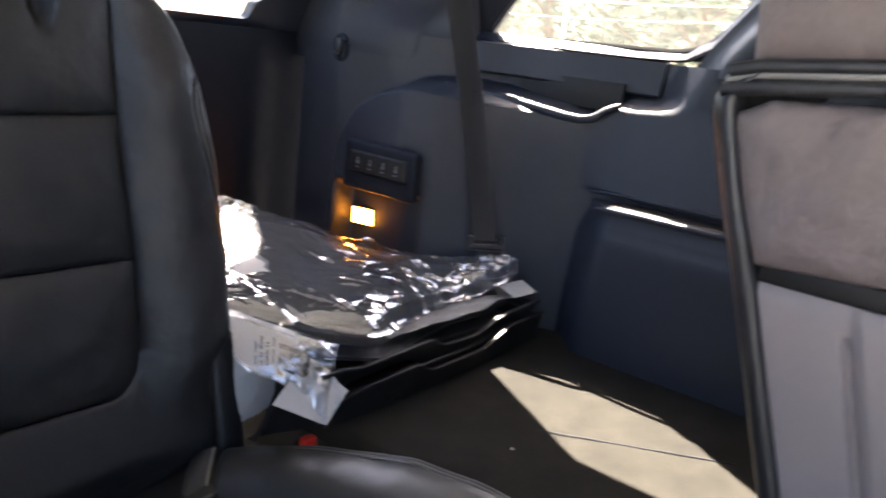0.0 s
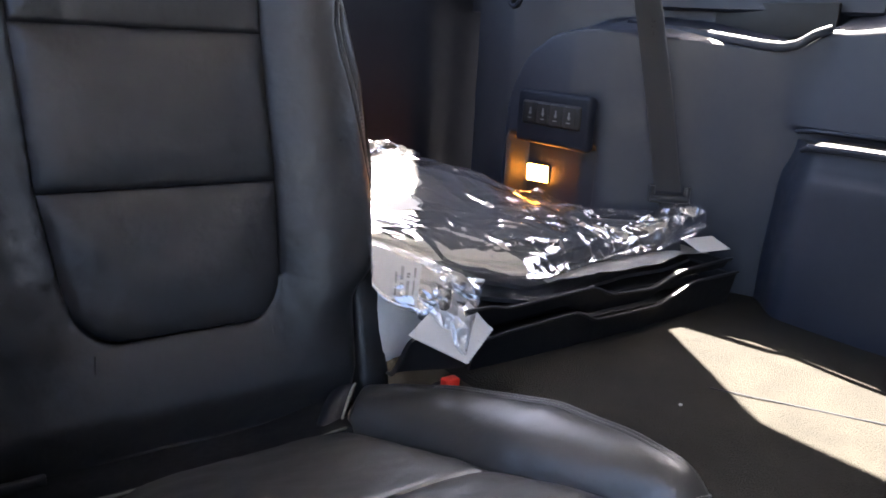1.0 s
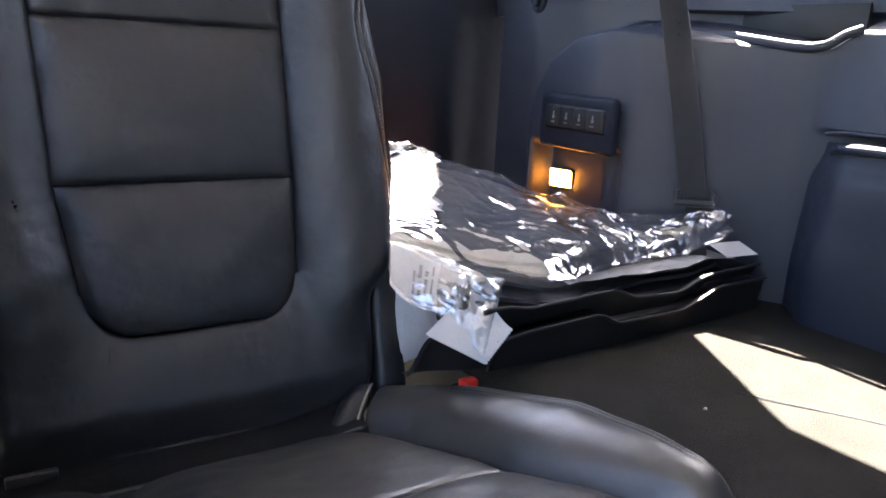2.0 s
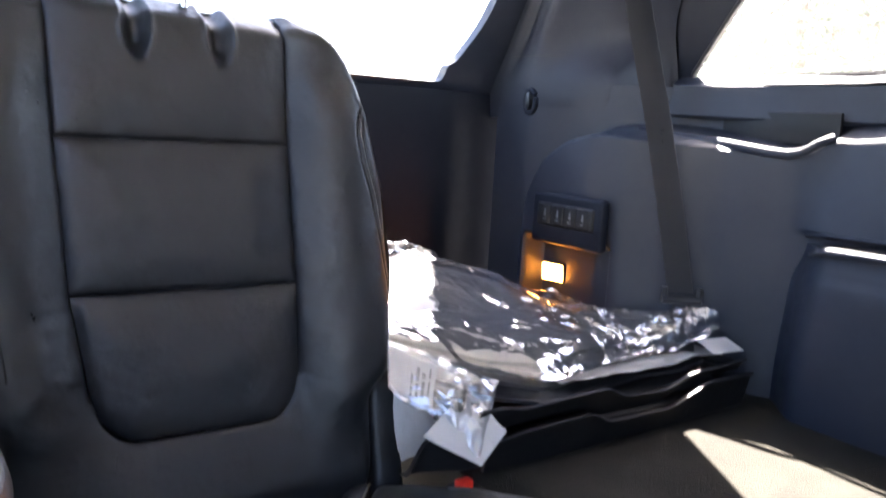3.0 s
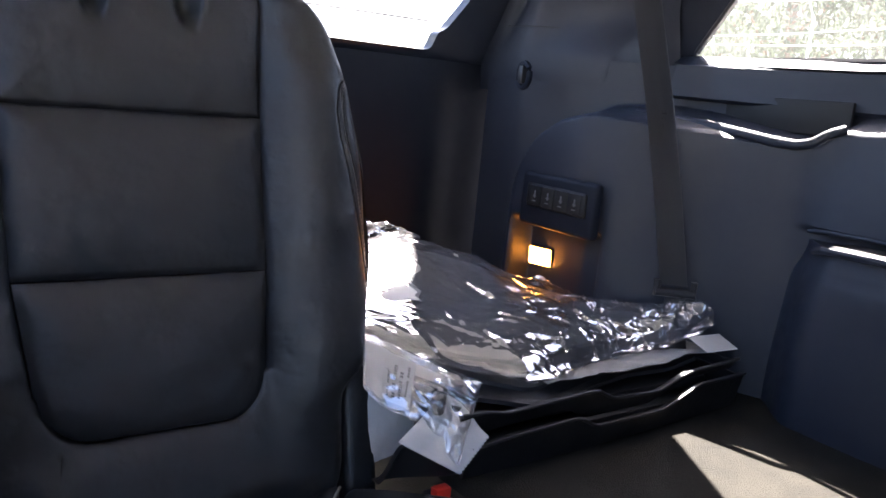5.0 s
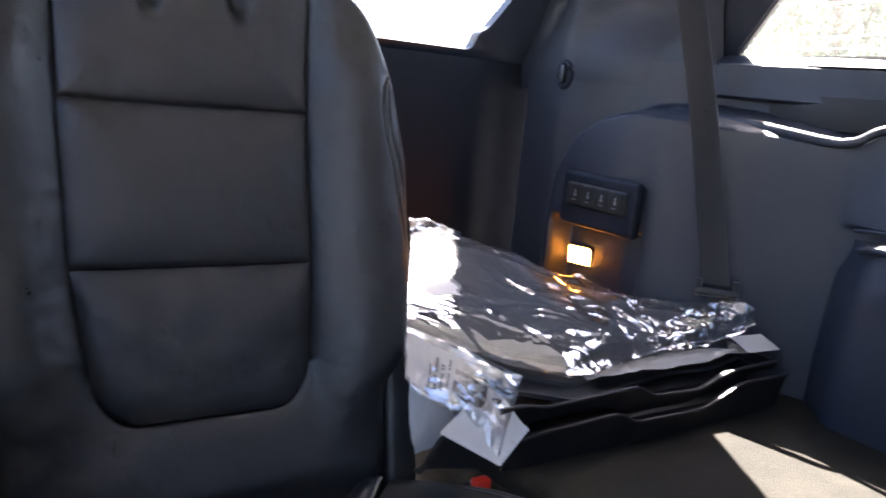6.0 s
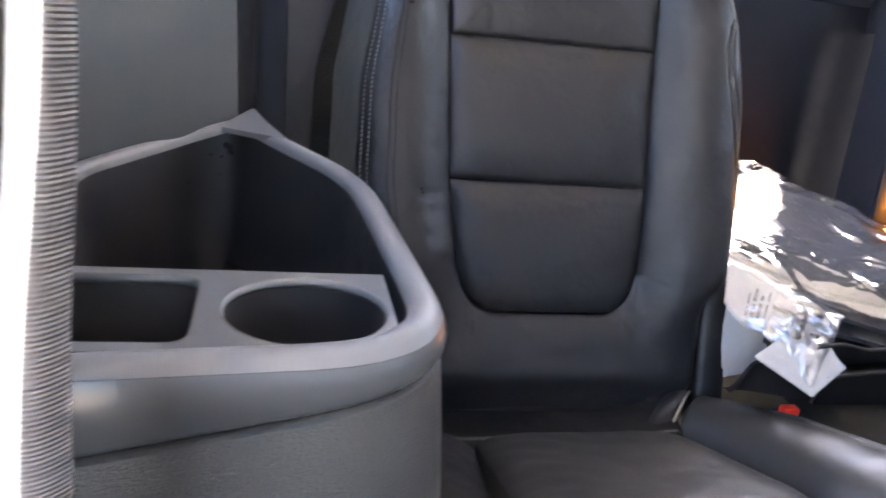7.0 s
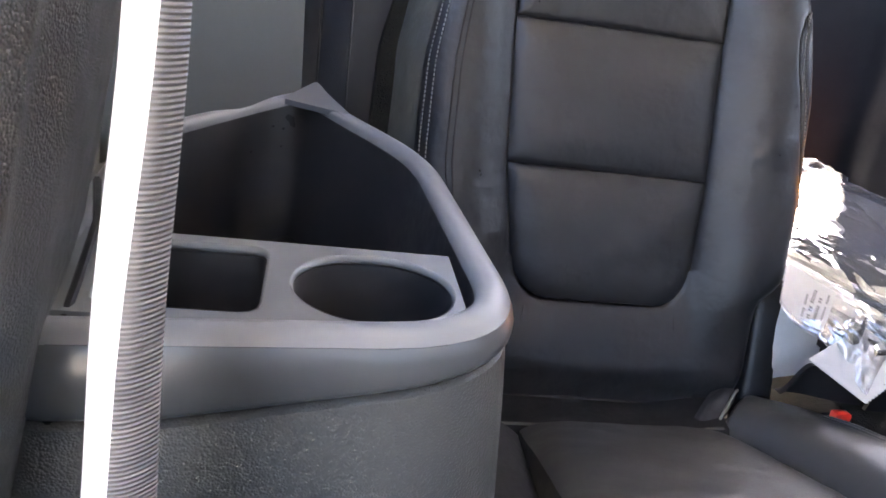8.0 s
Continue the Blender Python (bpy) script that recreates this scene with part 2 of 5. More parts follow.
def setting(name, bm, mat, label, category="trim", smooth=True):
    ob = mesh_ob(name, bm, mat, smooth=smooth)
    BASES[ob.name] = Vector((0, 0, 0))
    return tagged(ob, label, category, kind="structure")


def sheet(bm, f, nu, nv, thick=None, closed_u=False):
    """Grid of f(u, v); with thick(p, u, v) a second face is laid behind it and the rims are closed."""
    def grid(g):
        return [[bm.verts.new(g(i / nu, j / nv)) for j in range(nv + 1)] for i in range(nu + (0 if closed_u else 1))]

    def faces(a, flip):
        n = len(a)
        for i in range(n if closed_u else n - 1):
            for j in range(nv):
                q = [a[i][j], a[(i + 1) % n][j], a[(i + 1) % n][j + 1], a[i][j + 1]]
                bm.faces.new(q[::-1] if flip else q)

    a = grid(f)
    faces(a, False)
    if thick:
        b = grid(lambda u, v: thick(Vector(f(u, v)), u, v))
        faces(b, True)
        n = len(a)
        for i in range(n if closed_u else n - 1):
            k = (i + 1) % n
            bm.faces.new([a[i][0], b[i][0], b[k][0], a[k][0]])
            bm.faces.new([a[i][nv], a[k][nv], b[k][nv], b[i][nv]])
        if not closed_u:
            for j in range(nv):
                bm.faces.new([a[0][j], a[0][j + 1], b[0][j + 1], b[0][j]])
                bm.faces.new([a[-1][j], b[-1][j], b[-1][j + 1], a[-1][j + 1]])
    return bm


def block(lo, hi, bevel=0.004, seg=2, turn=None, bm=None):
    """A box with rounded edges; turn: a matrix about its middle."""
    own = bmesh.new()
    bmesh.ops.create_cube(own, size=1)
    size, mid = Vector(hi) - Vector(lo), (Vector(hi) + Vector(lo)) / 2
    bmesh.ops.scale(own, vec=size, verts=own.verts)
    if bevel:
        bmesh.ops.bevel(own, geom=own.edges[:], offset=min(bevel, min(size) * 0.45), segments=seg, profile=0.5, affect="EDGES")
    m = Matrix.Translation(mid) @ (turn.to_4x4() if turn else Matrix())
    bmesh.ops.transform(own, matrix=m, verts=own.verts)
    if bm is None:
        return own
    me = bpy.data.meshes.new("tmp")
    own.to_mesh(me)
    own.free()
    bm.from_mesh(me)
    bpy.data.meshes.remove(me)
    return bm


def tube(points, radius, sides=8, bm=None, taper=1.0, squash=1.0):
    """A round bar along points."""
    bm = bm or bmesh.new()
    pts, rings = [Vector(p) for p in points], []
    for i, p in enumerate(pts):
        way = (pts[min(i + 1, len(pts) - 1)] - pts[max(i - 1, 0)]).normalized()
        side = way.cross(Vector((0, 0, 1)) if abs(way.z) < 0.9 else Vector((0, 1, 0))).normalized()
        up = side.cross(way)
        r = radius * (1 + (taper - 1) * i / max(len(pts) - 1, 1))
        rings.append([bm.verts.new(p + side * r * math.cos(a) + up * r * squash * math.sin(a)) for a in (math.tau * k / sides for k in range(sides))])
    for a, b in zip(rings, rings[1:]):
        for k in range(sides):
            bm.faces.new([a[k], a[(k + 1) % sides], b[(k + 1) % sides], b[k]])
    bm.faces.new(rings[0][::-1])
    bm.faces.new(rings[-1])
    return bm


def ribbon(points, across, width, thick, bm=None):
    """A flat band along points; across: its width direction."""
    bm = bm or bmesh.new()
    across = Vector(across).normalized()
    rows = []
    for i, p in enumerate(points):
        p = Vector(p)
        way = (Vector(points[min(i + 1, len(points) - 1)]) - Vector(points[max(i - 1, 0)])).normalized()
        n = way.cross(across).normalized()
        w, t = across * width / 2, n * thick / 2
        rows.append([bm.verts.new(q) for q in (p - w * 0.92 - t, p + w * 0.92 - t, p + w, p + w * 0.92 + t, p - w * 0.92 + t, p - w)])
    for a, b in zip(rows, rows[1:]):
        for k in range(6):
            bm.faces.new([a[k], a[(k + 1) % 6], b[(k + 1) % 6], b[k]])
    bm.faces.new(rows[0][::-1])
    bm.faces.new(rows[-1])
    return bm


def ring_wall(outer, inner, thick, bm=None):
    """A wall between two outlines of equal length, with the given thickness; the opening goes through it."""
    bm = bm or bmesh.new()
    thick = Vector(thick)
    loops = [[bm.verts.new(Vector(p) + o) for p in pts] for pts, o in ((outer, Vector()), (inner, Vector()), (inner, thick), (outer, thick))]
    n = len(outer)
    for a, b in zip(loops, loops[1:] + loops[:1]):
        for k in range(n):
            bm.faces.new([a[k], a[(k + 1) % n], b[(k + 1) % n], b[k]])
    return bm


def pane(outline, thick, bm=None):
    bm = bm or bmesh.new()
    a = [bm.verts.new(p) for p in outline]
    b = [bm.verts.new(Vector(p) + Vector(thick)) for p in outline]
    bm.faces.new(a)
    bm.faces.new(b[::-1])
    for k in range(len(a)):
        bm.faces.new([a[k], b[k], b[(k + 1) % len(a)], a[(k + 1) % len(a)]])
    return bm


def rounded(poly, radii, seg=6):
    """A closed outline with rounded corners; keeps any further coordinates by blending."""
    out, n = [], len(poly)
    for i in range(n):
        p, a, b = Vector(poly[i]), Vector(poly[i - 1]), Vector(poly[(i + 1) % n])
        r = radii[i] if isinstance(radii, (list, tuple)) else radii
        r = min(r, (a - p).length * 0.48, (b - p).length * 0.48)
        s, e = p + (a - p).normalized() * r, p + (b - p).normalized() * r
        for k in range(seg + 1):
            t = k / seg
            out.append(s * (1 - t) ** 2 + p * 2 * t * (1 - t) + e * t * t)
    return out


def resample(pts, n, closed=True):
    pts = [Vector(p) for p in pts]
    loop = pts + pts[:1] if closed else pts
    acc = [0.0]
    for a, b in zip(loop, loop[1:]):
        acc.append(acc[-1] + (b - a).length)
    out, j = [], 0
    for k in range(n):
        d = acc[-1] * k / (n if closed else n - 1)
        while j < len(loop) - 2 and acc[j + 1] < d:
            j += 1
        f = (d - acc[j]) / max(acc[j + 1] - acc[j], 1e-9)
        out.append(loop[j].lerp(loop[j + 1], min(f, 1)))
    return out


def lin(x, table):
    """Piecewise linear, eased at the knots by averaging over a small width."""
    def raw(v):
        if v <= table[0][0]:
            return table[0][1]
        for (a, p), (b, q) in zip(table, table[1:]):
            if v <= b:
                return p + (q - p) * (v - a) / (b - a)
        return table[-1][1]
    return sum(raw(x + d) for d in (-0.012, -0.006, 0, 0.006, 0.012)) / 5


def ease(a, b, x):
    t = min(max((x - a) / (b - a), 0), 1)
    return t * t * (3 - 2 * t)


def stitches(curve, step=0.0055, length=0.0035, r=0.0006):
    bm = bmesh.new()
    pts = resample(curve, max(3, int(sum((Vector(b) - Vector(a)).length for a, b in zip(curve, curve[1:])) / step)), closed=False)
    for a, b in zip(pts, pts[1:]):
        way = (b - a).normalized()
        tube([a, a + way * length], r, 4, bm)
    return bm


# ---- the car's shell ----
def inside(v, a, b, soft):
    return ease(a - soft, a, v) * (1 - ease(b, b + soft, v))


def wall_right_x(y, z):
    low = lin(y, [(-1.7, 1.012), (0.78, 1.012), (0.84, 0.995), (0.95, 0.945), (1.01, 0.895), (1.08, 0.832), (1.15, 0.804), (1.33, 0.797), (1.352, 0.815), (1.385, 0.84), (1.5, 0.845)])
    ys = y + 0.42 * (z - 0.545)
    up = lin(ys, [(-1.7, 1.020), (0.655, 1.020), (0.745, 1.086)]) if y < 0.9 else lin(y, [(-1.7, 1.074), (0.95, 1.074), (1.1, 1.04), (1.2, 0.97), (1.3, 0.905), (1.4, 0.86), (1.5, 0.845)])
    top = lin(y, [(0.70, 0.556), (0.785, 0.553), (0.825, 0.520), (0.88, 0.517), (1.0, 0.528), (1.15, 0.540), (1.22, 0.532), (1.28, 0.495), (1.32, 0.43), (1.345, 0.33), (1.37, 0.05)])
    near = 1 - ease(0.76, 0.84, y)
    low += near * (0.20 * (z - 0.50) * ease(0.366, 0.378, z))
    x = low + (up - low) * ease(top - 0.020 - 0.014 * ease(1.1, 1.25, y) - 0.008 * (1 - ease(0.76, 0.81, y)), top + 0.014, z)
    # niche of the cargo lamp
    x += 0.048 * inside(y, 1.115, 1.305, 0.02) * inside(z, 0.10, 0.292, 0.022)
    return x


def wall_left_x(y, z):
    x = lin(y, [(0.15, -0.565), (0.30, -0.528), (0.39, -0.514), (0.50, -0.528), (0.60, -0.545), (0.72, -0.585), (0.90, -0.60), (1.5, -0.60)])
    # a soft upright fold in the front edge of the trim
    return x + 0.006 * math.exp(-((y - 0.33) / 0.012) ** 2) + (0.02 + 0.15 * (1 - ease(0.62, 0.72, y))) * (z - 0.35)


def field(fx, y0, y1, z0, z1, ny, nz, out):
    bm = bmesh.new()
    return sheet(bm, lambda u, v: Vector((fx(y0 + (y1 - y0) * u, z0 + (z1 - z0) * v), y0 + (y1 - y0) * u, z0 + (z1 - z0) * v)), ny, nz,
                 lambda p, u, v: Vector((out, p.y, p.z)))


setting("wall_right", field(wall_right_x, 0.1, 1.5, -0.3, 0.626, 400, 250, 1.11), TRIM, "charcoal moulded side trim with a wheel-arch bulge and shelf")
setting("wall_right_front", field(lambda y, z: 1.0, -1.7, 0.096, -0.3, 0.624, 4, 2, 1.16), TRIM_DARK, "dark door trim ahead of the quarter panel")
setting("wall_left", field(wall_left_x, 0.2, 1.5, -0.3, 0.66, 130, 30, -0.68), GRAIN, "leather-grained charcoal side trim beside the armrest")


def radial_ring(rect, poly, lift, thick):
    """A flat wall over a rectangle with a convex rounded opening."""
    c = sum((Vector(p) for p in poly), Vector((0, 0))) / len(poly)
    (a0, b0), (a1, b1) = rect
    square = [Vector(p) for p in ((a0, b0), (a1, b0), (a1, b1), (a0, b1))]
    angles = sorted({round(math.atan2(*(Vector(p) - c).yx), 4) for p in [*poly, *square]})

    def meet(outline, ang):
        d = Vector((math.cos(ang), math.sin(ang)))
        best = None
        for p, q in zip(outline, outline[1:] + outline[:1]):
            e, s = q - p, p - c
            den = d.x * e.y - d.y * e.x
            if abs(den) < 1e-12:
                continue
            t, w = (s.x * e.y - s.y * e.x) / den, (s.x * d.y - s.y * d.x) / den
            if t > 0 and -1e-6 <= w <= 1 + 1e-6 and (best is None or t > best):
                best = t
        return c + d * best
    po = [Vector(p) for p in poly]
    return ring_wall([lift(*meet(square, a)) for a in angles], [lift(*meet(po, a)) for a in angles], thick)


def right_plane(y, z):
    return Vector((1.092 - 0.26 * (z - 0.645), y, z))


def left_plane(y, z):
    return Vector((-0.585 + 0.26 * (z - 0.645), y, z))


def gate_plane(x, z):
    return Vector((x, 1.5 - 0.55 * (z - 0.66), z))


quarter = rounded([(1.168, 0.645), (0.80, 1.04), (0.38, 1.04), (0.585, 0.745), (0.67, 0.650)], [0.012, 0.06, 0.05, 0.08, 0.06])
setting("wall_right_upper", radial_ring(((0.30, 0.636), (1.22, 1.064)), quarter, right_plane, (0.014, 0, 0)), TRIM_DARK, "dark pillar trim round the rear quarter window")
w1 = setting("window_1", pane([right_plane(*p) + Vector((0.012, 0, 0)) for p in quarter], (0.004, 0, 0)), TINTED, "tinted rear quarter window looking onto trees", "window", smooth=False)
seal = [right_plane(*p) + Vector((0.002, 0, 0)) for p in resample(quarter, 90)]
part("window_seal", tube(seal + seal[:1], 0.006, 6), GLOSS, w1, "black rubber seal")

door_glass = rounded([(0.16, 0.655), (0.16, 0.95), (-0.55, 0.98), (-0.7, 0.655)], 0.04)
setting("wall_right_door", radial_ring(((-1.7, 0.636), (0.296, 1.064)), door_glass, right_plane, (0.05, 0, 0)), TRIM_DARK, "dark frame round the rear door window")
w2 = setting("window_2", pane([right_plane(*p) + Vector((0.03, 0, 0)) for p in door_glass], (0.004, 0, 0)), PALE_TINT, "lightly tinted rear door window, closed", "window", smooth=False)

# out of view; opened wider than its twin to brighten the armrest
left_glass = rounded([(1.22, 0.675), (0.92, 1.035), (0.30, 1.035), (0.32, 0.675)], 0.04)
setting("wall_left_upper", radial_ring(((0.25, 0.664), (1.46, 1.064)), left_glass, left_plane, (-0.05, 0, 0)), TRIM_DARK, "dark pillar trim round the opposite quarter window")
w3 = setting("window_3", pane([left_plane(*p) - Vector((0.03, 0, 0)) for p in left_glass], (-0.004, 0, 0)), PALE_TINT, "unseen quarter window above the armrest, enlarged and cleared for light", "window", smooth=False)

# unseen panels that hold back daylight from the front left
setting("wall_left_front", field(lambda y, z: -0.60, -0.696, 0.196, -0.3, 0.16, 4, 2, -0.68), TRIM_DARK, "unseen dark door sill, raised to cut low light")
setting("light_block_left", field(lambda y, z: -0.60, -1.7, -0.70, -0.3, 1.06, 4, 2, -0.68), TRIM_DARK, "unseen dark panel added to cut light from the front left")


def rear_pillar(u, v):
    z = 0.55 + 0.514 * v
    a, b = right_plane(1.19 - 0.10 * ease(0.72, 1.0, z), z), gate_plane(0.845, z)
    a.x -= 0.003
    k = u
    x = a.x + (b.x - a.x) * (1 - (1 - k) ** 1.7)
    y = a.y + (b.y + 0.02 - a.y) * k
    # a soft upright ridge beside the tailgate
    x -= 0.022 * math.exp(-((u - 0.62) / 0.09) ** 2) - 0.010 * math.exp(-((u - 0.82) / 0.04) ** 2)
    # flows into the side trim below
    w = wall_right_x(y, min(z, 0.625))
    w += (a.x - w) * (1 - ease(0, 0.16, u))
    x = w + 0.002 - 0.004 * ease(0.55, 0.60, z) + (x - w) * ease(0.626, 0.74, z)
    return Vector((x, y, z))


setting("pillar_right", sheet(bmesh.new(), rear_pillar, 60, 70, lambda p, u, v: p + Vector((0.012, 0.012, 0))), TRIM, "charcoal rear pillar trim between side window and tailgate")
setting("pillar_seam", tube([rear_pillar(0.50 + 0.36 * k / 12, 0.262) - Vector((0.0004, 0.0004, 0)) for k in range(13)], 0.0009, 5), WELL, "fine joint across the pillar trim")

tail = rounded([(-0.045, 0.618), (0.702, 0.618), (0.704, 0.654), (0.722, 0.664), (0.762, 0.745), (0.80, 1.035), (-0.14, 1.035), (-0.100, 0.745), (-0.062, 0.664), (-0.047, 0.654)], [0.02, 0.02, 0.008, 0.03, 0.10, 0.06, 0.06, 0.10, 0.03, 0.008])
setting("tailgate_frame", radial_ring(((-0.60, 0.588), (0.93, 1.06)), tail, gate_plane, (0, 0.03, 0)), TRIM, "charcoal tailgate frame round the rear window")
w4 = setting("window_4", pane([gate_plane(*p) + Vector((0, 0.02, 0)) for p in tail], (0, 0.004, 0)), CLEAR, "bright rear window of the closed tailgate", "window", smooth=False)


def gate_low(u, v):
    x, z = -0.60 + 1.53 * u, -0.05 + 0.651 * v
    y = 1.530 - 0.010 * inside(x, -0.2, 0.74, 0.05) * inside(z, 0.12, 0.62, 0.04)
    return Vector((x, y, z))


setting("wall_rear", sheet(bmesh.new(), gate_low, 60, 30, lambda p, u, v: Vector((p.x, 1.56, p.z))), TRIM_DARK, "black tailgate lining below the rear window")
part("wiper", tube([gate_plane(-0.02, 0.668) + Vector((0, 0.035, 0)), gate_plane(0.35, 0.674) + Vector((0, 0.035, 0)), gate_plane(0.70, 0.676) + Vector((0, 0.035, 0))], 0.0022, 6), GLOSS, w4, "thin black wiper outside the glass")

setting("ceiling", block((-0.53, -1.75, 1.064), (1.035, 1.30, 1.094), 0.0), HEADLINER, "pale grey cloth headliner", "ceiling", smooth=False)
setting("floor", block((-0.70, -1.75, -0.34), (1.20, 1.56, -0.30), 0.0), CARPET, "dark carpeted car floor", "floor", smooth=False)
# unseen front end: small high opening and tint keep frontal light low
shield = rounded([(-0.36, 0.74), (1.02, 0.74), (0.95, 1.0), (-0.30, 1.0)], 0.05)
setting("wall_front", radial_ring(((-0.70, -0.3), (1.16, 1.064)), shield, lambda x, z: Vector((x, -1.7, z)), (0, -0.05, 0)), TRIM_DARK, "unseen dark front end of the cabin, raised to cut light")
w5 = setting("window_5", pane([Vector((p.x, -1.72, p.y)) for p in shield], (0, -0.004, 0)), TINTED, "unseen windscreen, tinted to cut light from the front", "window", smooth=False)

# ledges of the right side trim
SILL = resample([(1.185, 0.640), (1.0, 0.639), (0.80, 0.638), (0.70, 0.641), (0.64, 0.672), (0.585, 0.735), (0.49, 0.86)], 40, False)


def sill(u, v):
    i = min(int(u * 39), 38)
    p = SILL[i].lerp(SILL[i + 1], u * 39 - i)
    d = (SILL[i + 1] - SILL[i]).normalized()
    n = Vector((-d.y, d.x)) if d.x > 0 else Vector((d.y, -d.x))
    q = p + n * (0.012 - 0.018 * (1 - v))
    x = right_plane(q.x, q.y).x
    return Vector((x + 0.002 - (0.036 - 0.012 * ease(0.28, 0.5, u)) * (1 - v) ** 0.9, q.x, q.y))


setting("window_sill", sheet(bmesh.new(), sill, 60, 8, lambda p, u, v: p + Vector((0.012, 0, -0.004))), TRIM, "sunlit sloping ledge below the quarter window")


def pillar_middle(u, v):
    z = 0.612 + 0.45 * v
    edge = lin(z, [(0.60, 0.685), (0.66, 0.645), (0.745, 0.57), (1.04, 0.365), (1.07, 0.34)])
    y = edge + (0.10 - edge) * u
    x = 1.066 - 0.055 * ease(0, 0.09, edge - y) - 0.22 * (z - 0.612)
    return Vector((x, y, z))


setting("pillar_middle", sheet(bmesh.new(), pillar_middle, 40, 24, lambda p, u, v: p + Vector((0.02, 0, 0))), TRIM, "charcoal trim of the middle pillar with a sunlit edge")


LIP = resample([Vector(p) + Vector((0.010, 0, -0.009)) for p in [(0.915, 1.14, 0.540), (0.936, 1.08, 0.534), (0.945, 1.03, 0.531), (0.950, 0.984, 0.527), (0.957, 0.93, 0.521), (0.964, 0.88, 0.515), (0.969, 0.845, 0.513), (0.976, 0.822, 0.518), (0.990, 0.802, 0.536), (1.006, 0.786, 0.545)]], 40, False)
setting("shelf_lip", tube(LIP, 0.0112, 14, taper=0.7), TRIM, "rounded lip along the open side shelf")


def brow(u, v):
    y = 1.13 - 0.395 * u
    z = 0.628 - 0.063 * v - 0.006 * u * v
    x = lin(y, [(0.70, 1.084), (0.82, 1.076), (0.95, 1.060), (1.07, 1.034), (1.13, 1.002)]) - 0.010 * ease(0, 1, v)
    return Vector((x + 0.010 * ease(0.90, 1.0, v) ** 2, y, z))


# added dark sheet paints the slot's shade and hides the wall step
setting("shelf_shade", block((1.052, 0.80, 0.522), (1.060, 1.04, 0.580), 0.002), WELL, "dark sheet put in for the shade inside the side shelf")
setting("shelf_brow", sheet(bmesh.new(), brow, 40, 24, lambda p, u, v: p + Vector((0.012, 0, 0.003))), TRIM, "sloping trim between window sill and open shelf")


# armrest block of the right side trim, with its grab pocket
def armrest_face(u, v):
    z = -0.3 + 0.655 * v
    back = 0.860 - 0.020 * ease(0.1, 0.355, z)
    y = back + (0.1 - back) * u
    x = 0.924 + 0.086 * (1 - ease(0, 0.125, back - y)) + 0.010 * ease(0.30, 0.355, z) - 0.006 * inside(z, 0.05, 0.28, 0.05)
    # moulding line below the pocket
    x += 0.0025 * math.exp(-((z - 0.312) / 0.004) ** 2) * ease(0.06, 0.10, back - y)
    return Vector((x, y, z))


setting("armrest_right", sheet(bmesh.new(), armrest_face, 90, 90, lambda p, u, v: Vector((1.05, p.y, p.z))), TRIM, "charcoal armrest block flowing out of the side trim")
pocket = setting("grab_pocket", bmesh.new(), TRIM, "long grab pocket with a sunlit lower lip")
part("pocket_well", block((0.932, 0.30, 0.346), (1.0, 0.735, 0.362), 0.008, 3), WELL, pocket, "black pocket well")
part("pocket_lip", tube([(0.952, 0.765, 0.345), (0.926, 0.738, 0.353), (0.921, 0.65, 0.355), (0.921, 0.3, 0.355)], 0.0062, 8), TRIM, pocket)
part("pocket_brow", tube([(1.004, 0.81, 0.368), (0.992, 0.77, 0.373), (0.986, 0.6, 0.375), (0.986, 0.3, 0.375)], 0.004, 8), TRIM, pocket)

# cargo floor on the back of the folded seat
def cargo(u, v):
    y = 0.12 + 1.38 * v
    x = 0.335 + 0.695 * u
    z = 0.064 - 0.02 * (1 - ease(0, 0.04, u)) - 0.012 * ease(0.965, 1.0, u) + 0.0015 * noise.noise(Vector((x * 9, y * 9, 0)))
    return Vector((x, y, z))


setting("cargo_floor", sheet(bmesh.new(), cargo, 60, 90, lambda p, u, v: Vector((p.x, p.y, -0.05))), CARPET, "charcoal carpet of the folded-flat seat, partly in sunlight", "floor")

a, b = (0.580, 0.623), (0.735, 0.360)
pts = [Vector((a[0] + (b[0] - a[0]) * k / 20, a[1] + (b[1] - a[1]) * k / 20, 0.0652)) + Vector((0, 0.002 * noise.noise(Vector((k * 0.4, a[0], 0))), 0)) for k in range(21)]
setting("carpet_joint", tube(pts, 0.0014, 5, squash=0.6), TRIM_DARK, "fine dark joint in the cargo carpet", "floor")
crumb = bmesh.new()
bmesh.ops.create_icosphere(crumb, subdivisions=1, radius=0.0026)
for k, q in enumerate(crumb.verts):
    q.co = Vector((q.co.x * 1.3, q.co.y, q.co.z * 0.6)) * (1 + 0.3 * noise.noise(q.co * 700)) + Vector((0.502, 0.607, 0.0665))
tagged(mesh_ob("crumb", crumb, PAPER, base=(0.502, 0.607, 0.0665)), "tiny white crumb lying on the dark cargo carpet", "crumb")

# cargo lamp and switches in the side trim
lamp = thing("cargo_lamp", "lit amber cargo lamp in its trim niche", "lamp", (0.82, 1.24, 0.2))
turn = Euler((0, radians(-6), radians(14))).to_matrix()
part("lens", block((0.834, 1.240, 0.212), (0.846, 1.291, 0.247), 0.003, 2, turn), GLOW, lamp, "glowing warm lens")
part("lens_frame", block((0.8375, 1.2375, 0.2095), (0.852, 1.2935, 0.2495), 0.004, 2, turn), TRIM, lamp)
bank = thing("switch_bank", "black switch panel with four seat-fold buttons", "switch", (0.795, 1.19, 0.36))
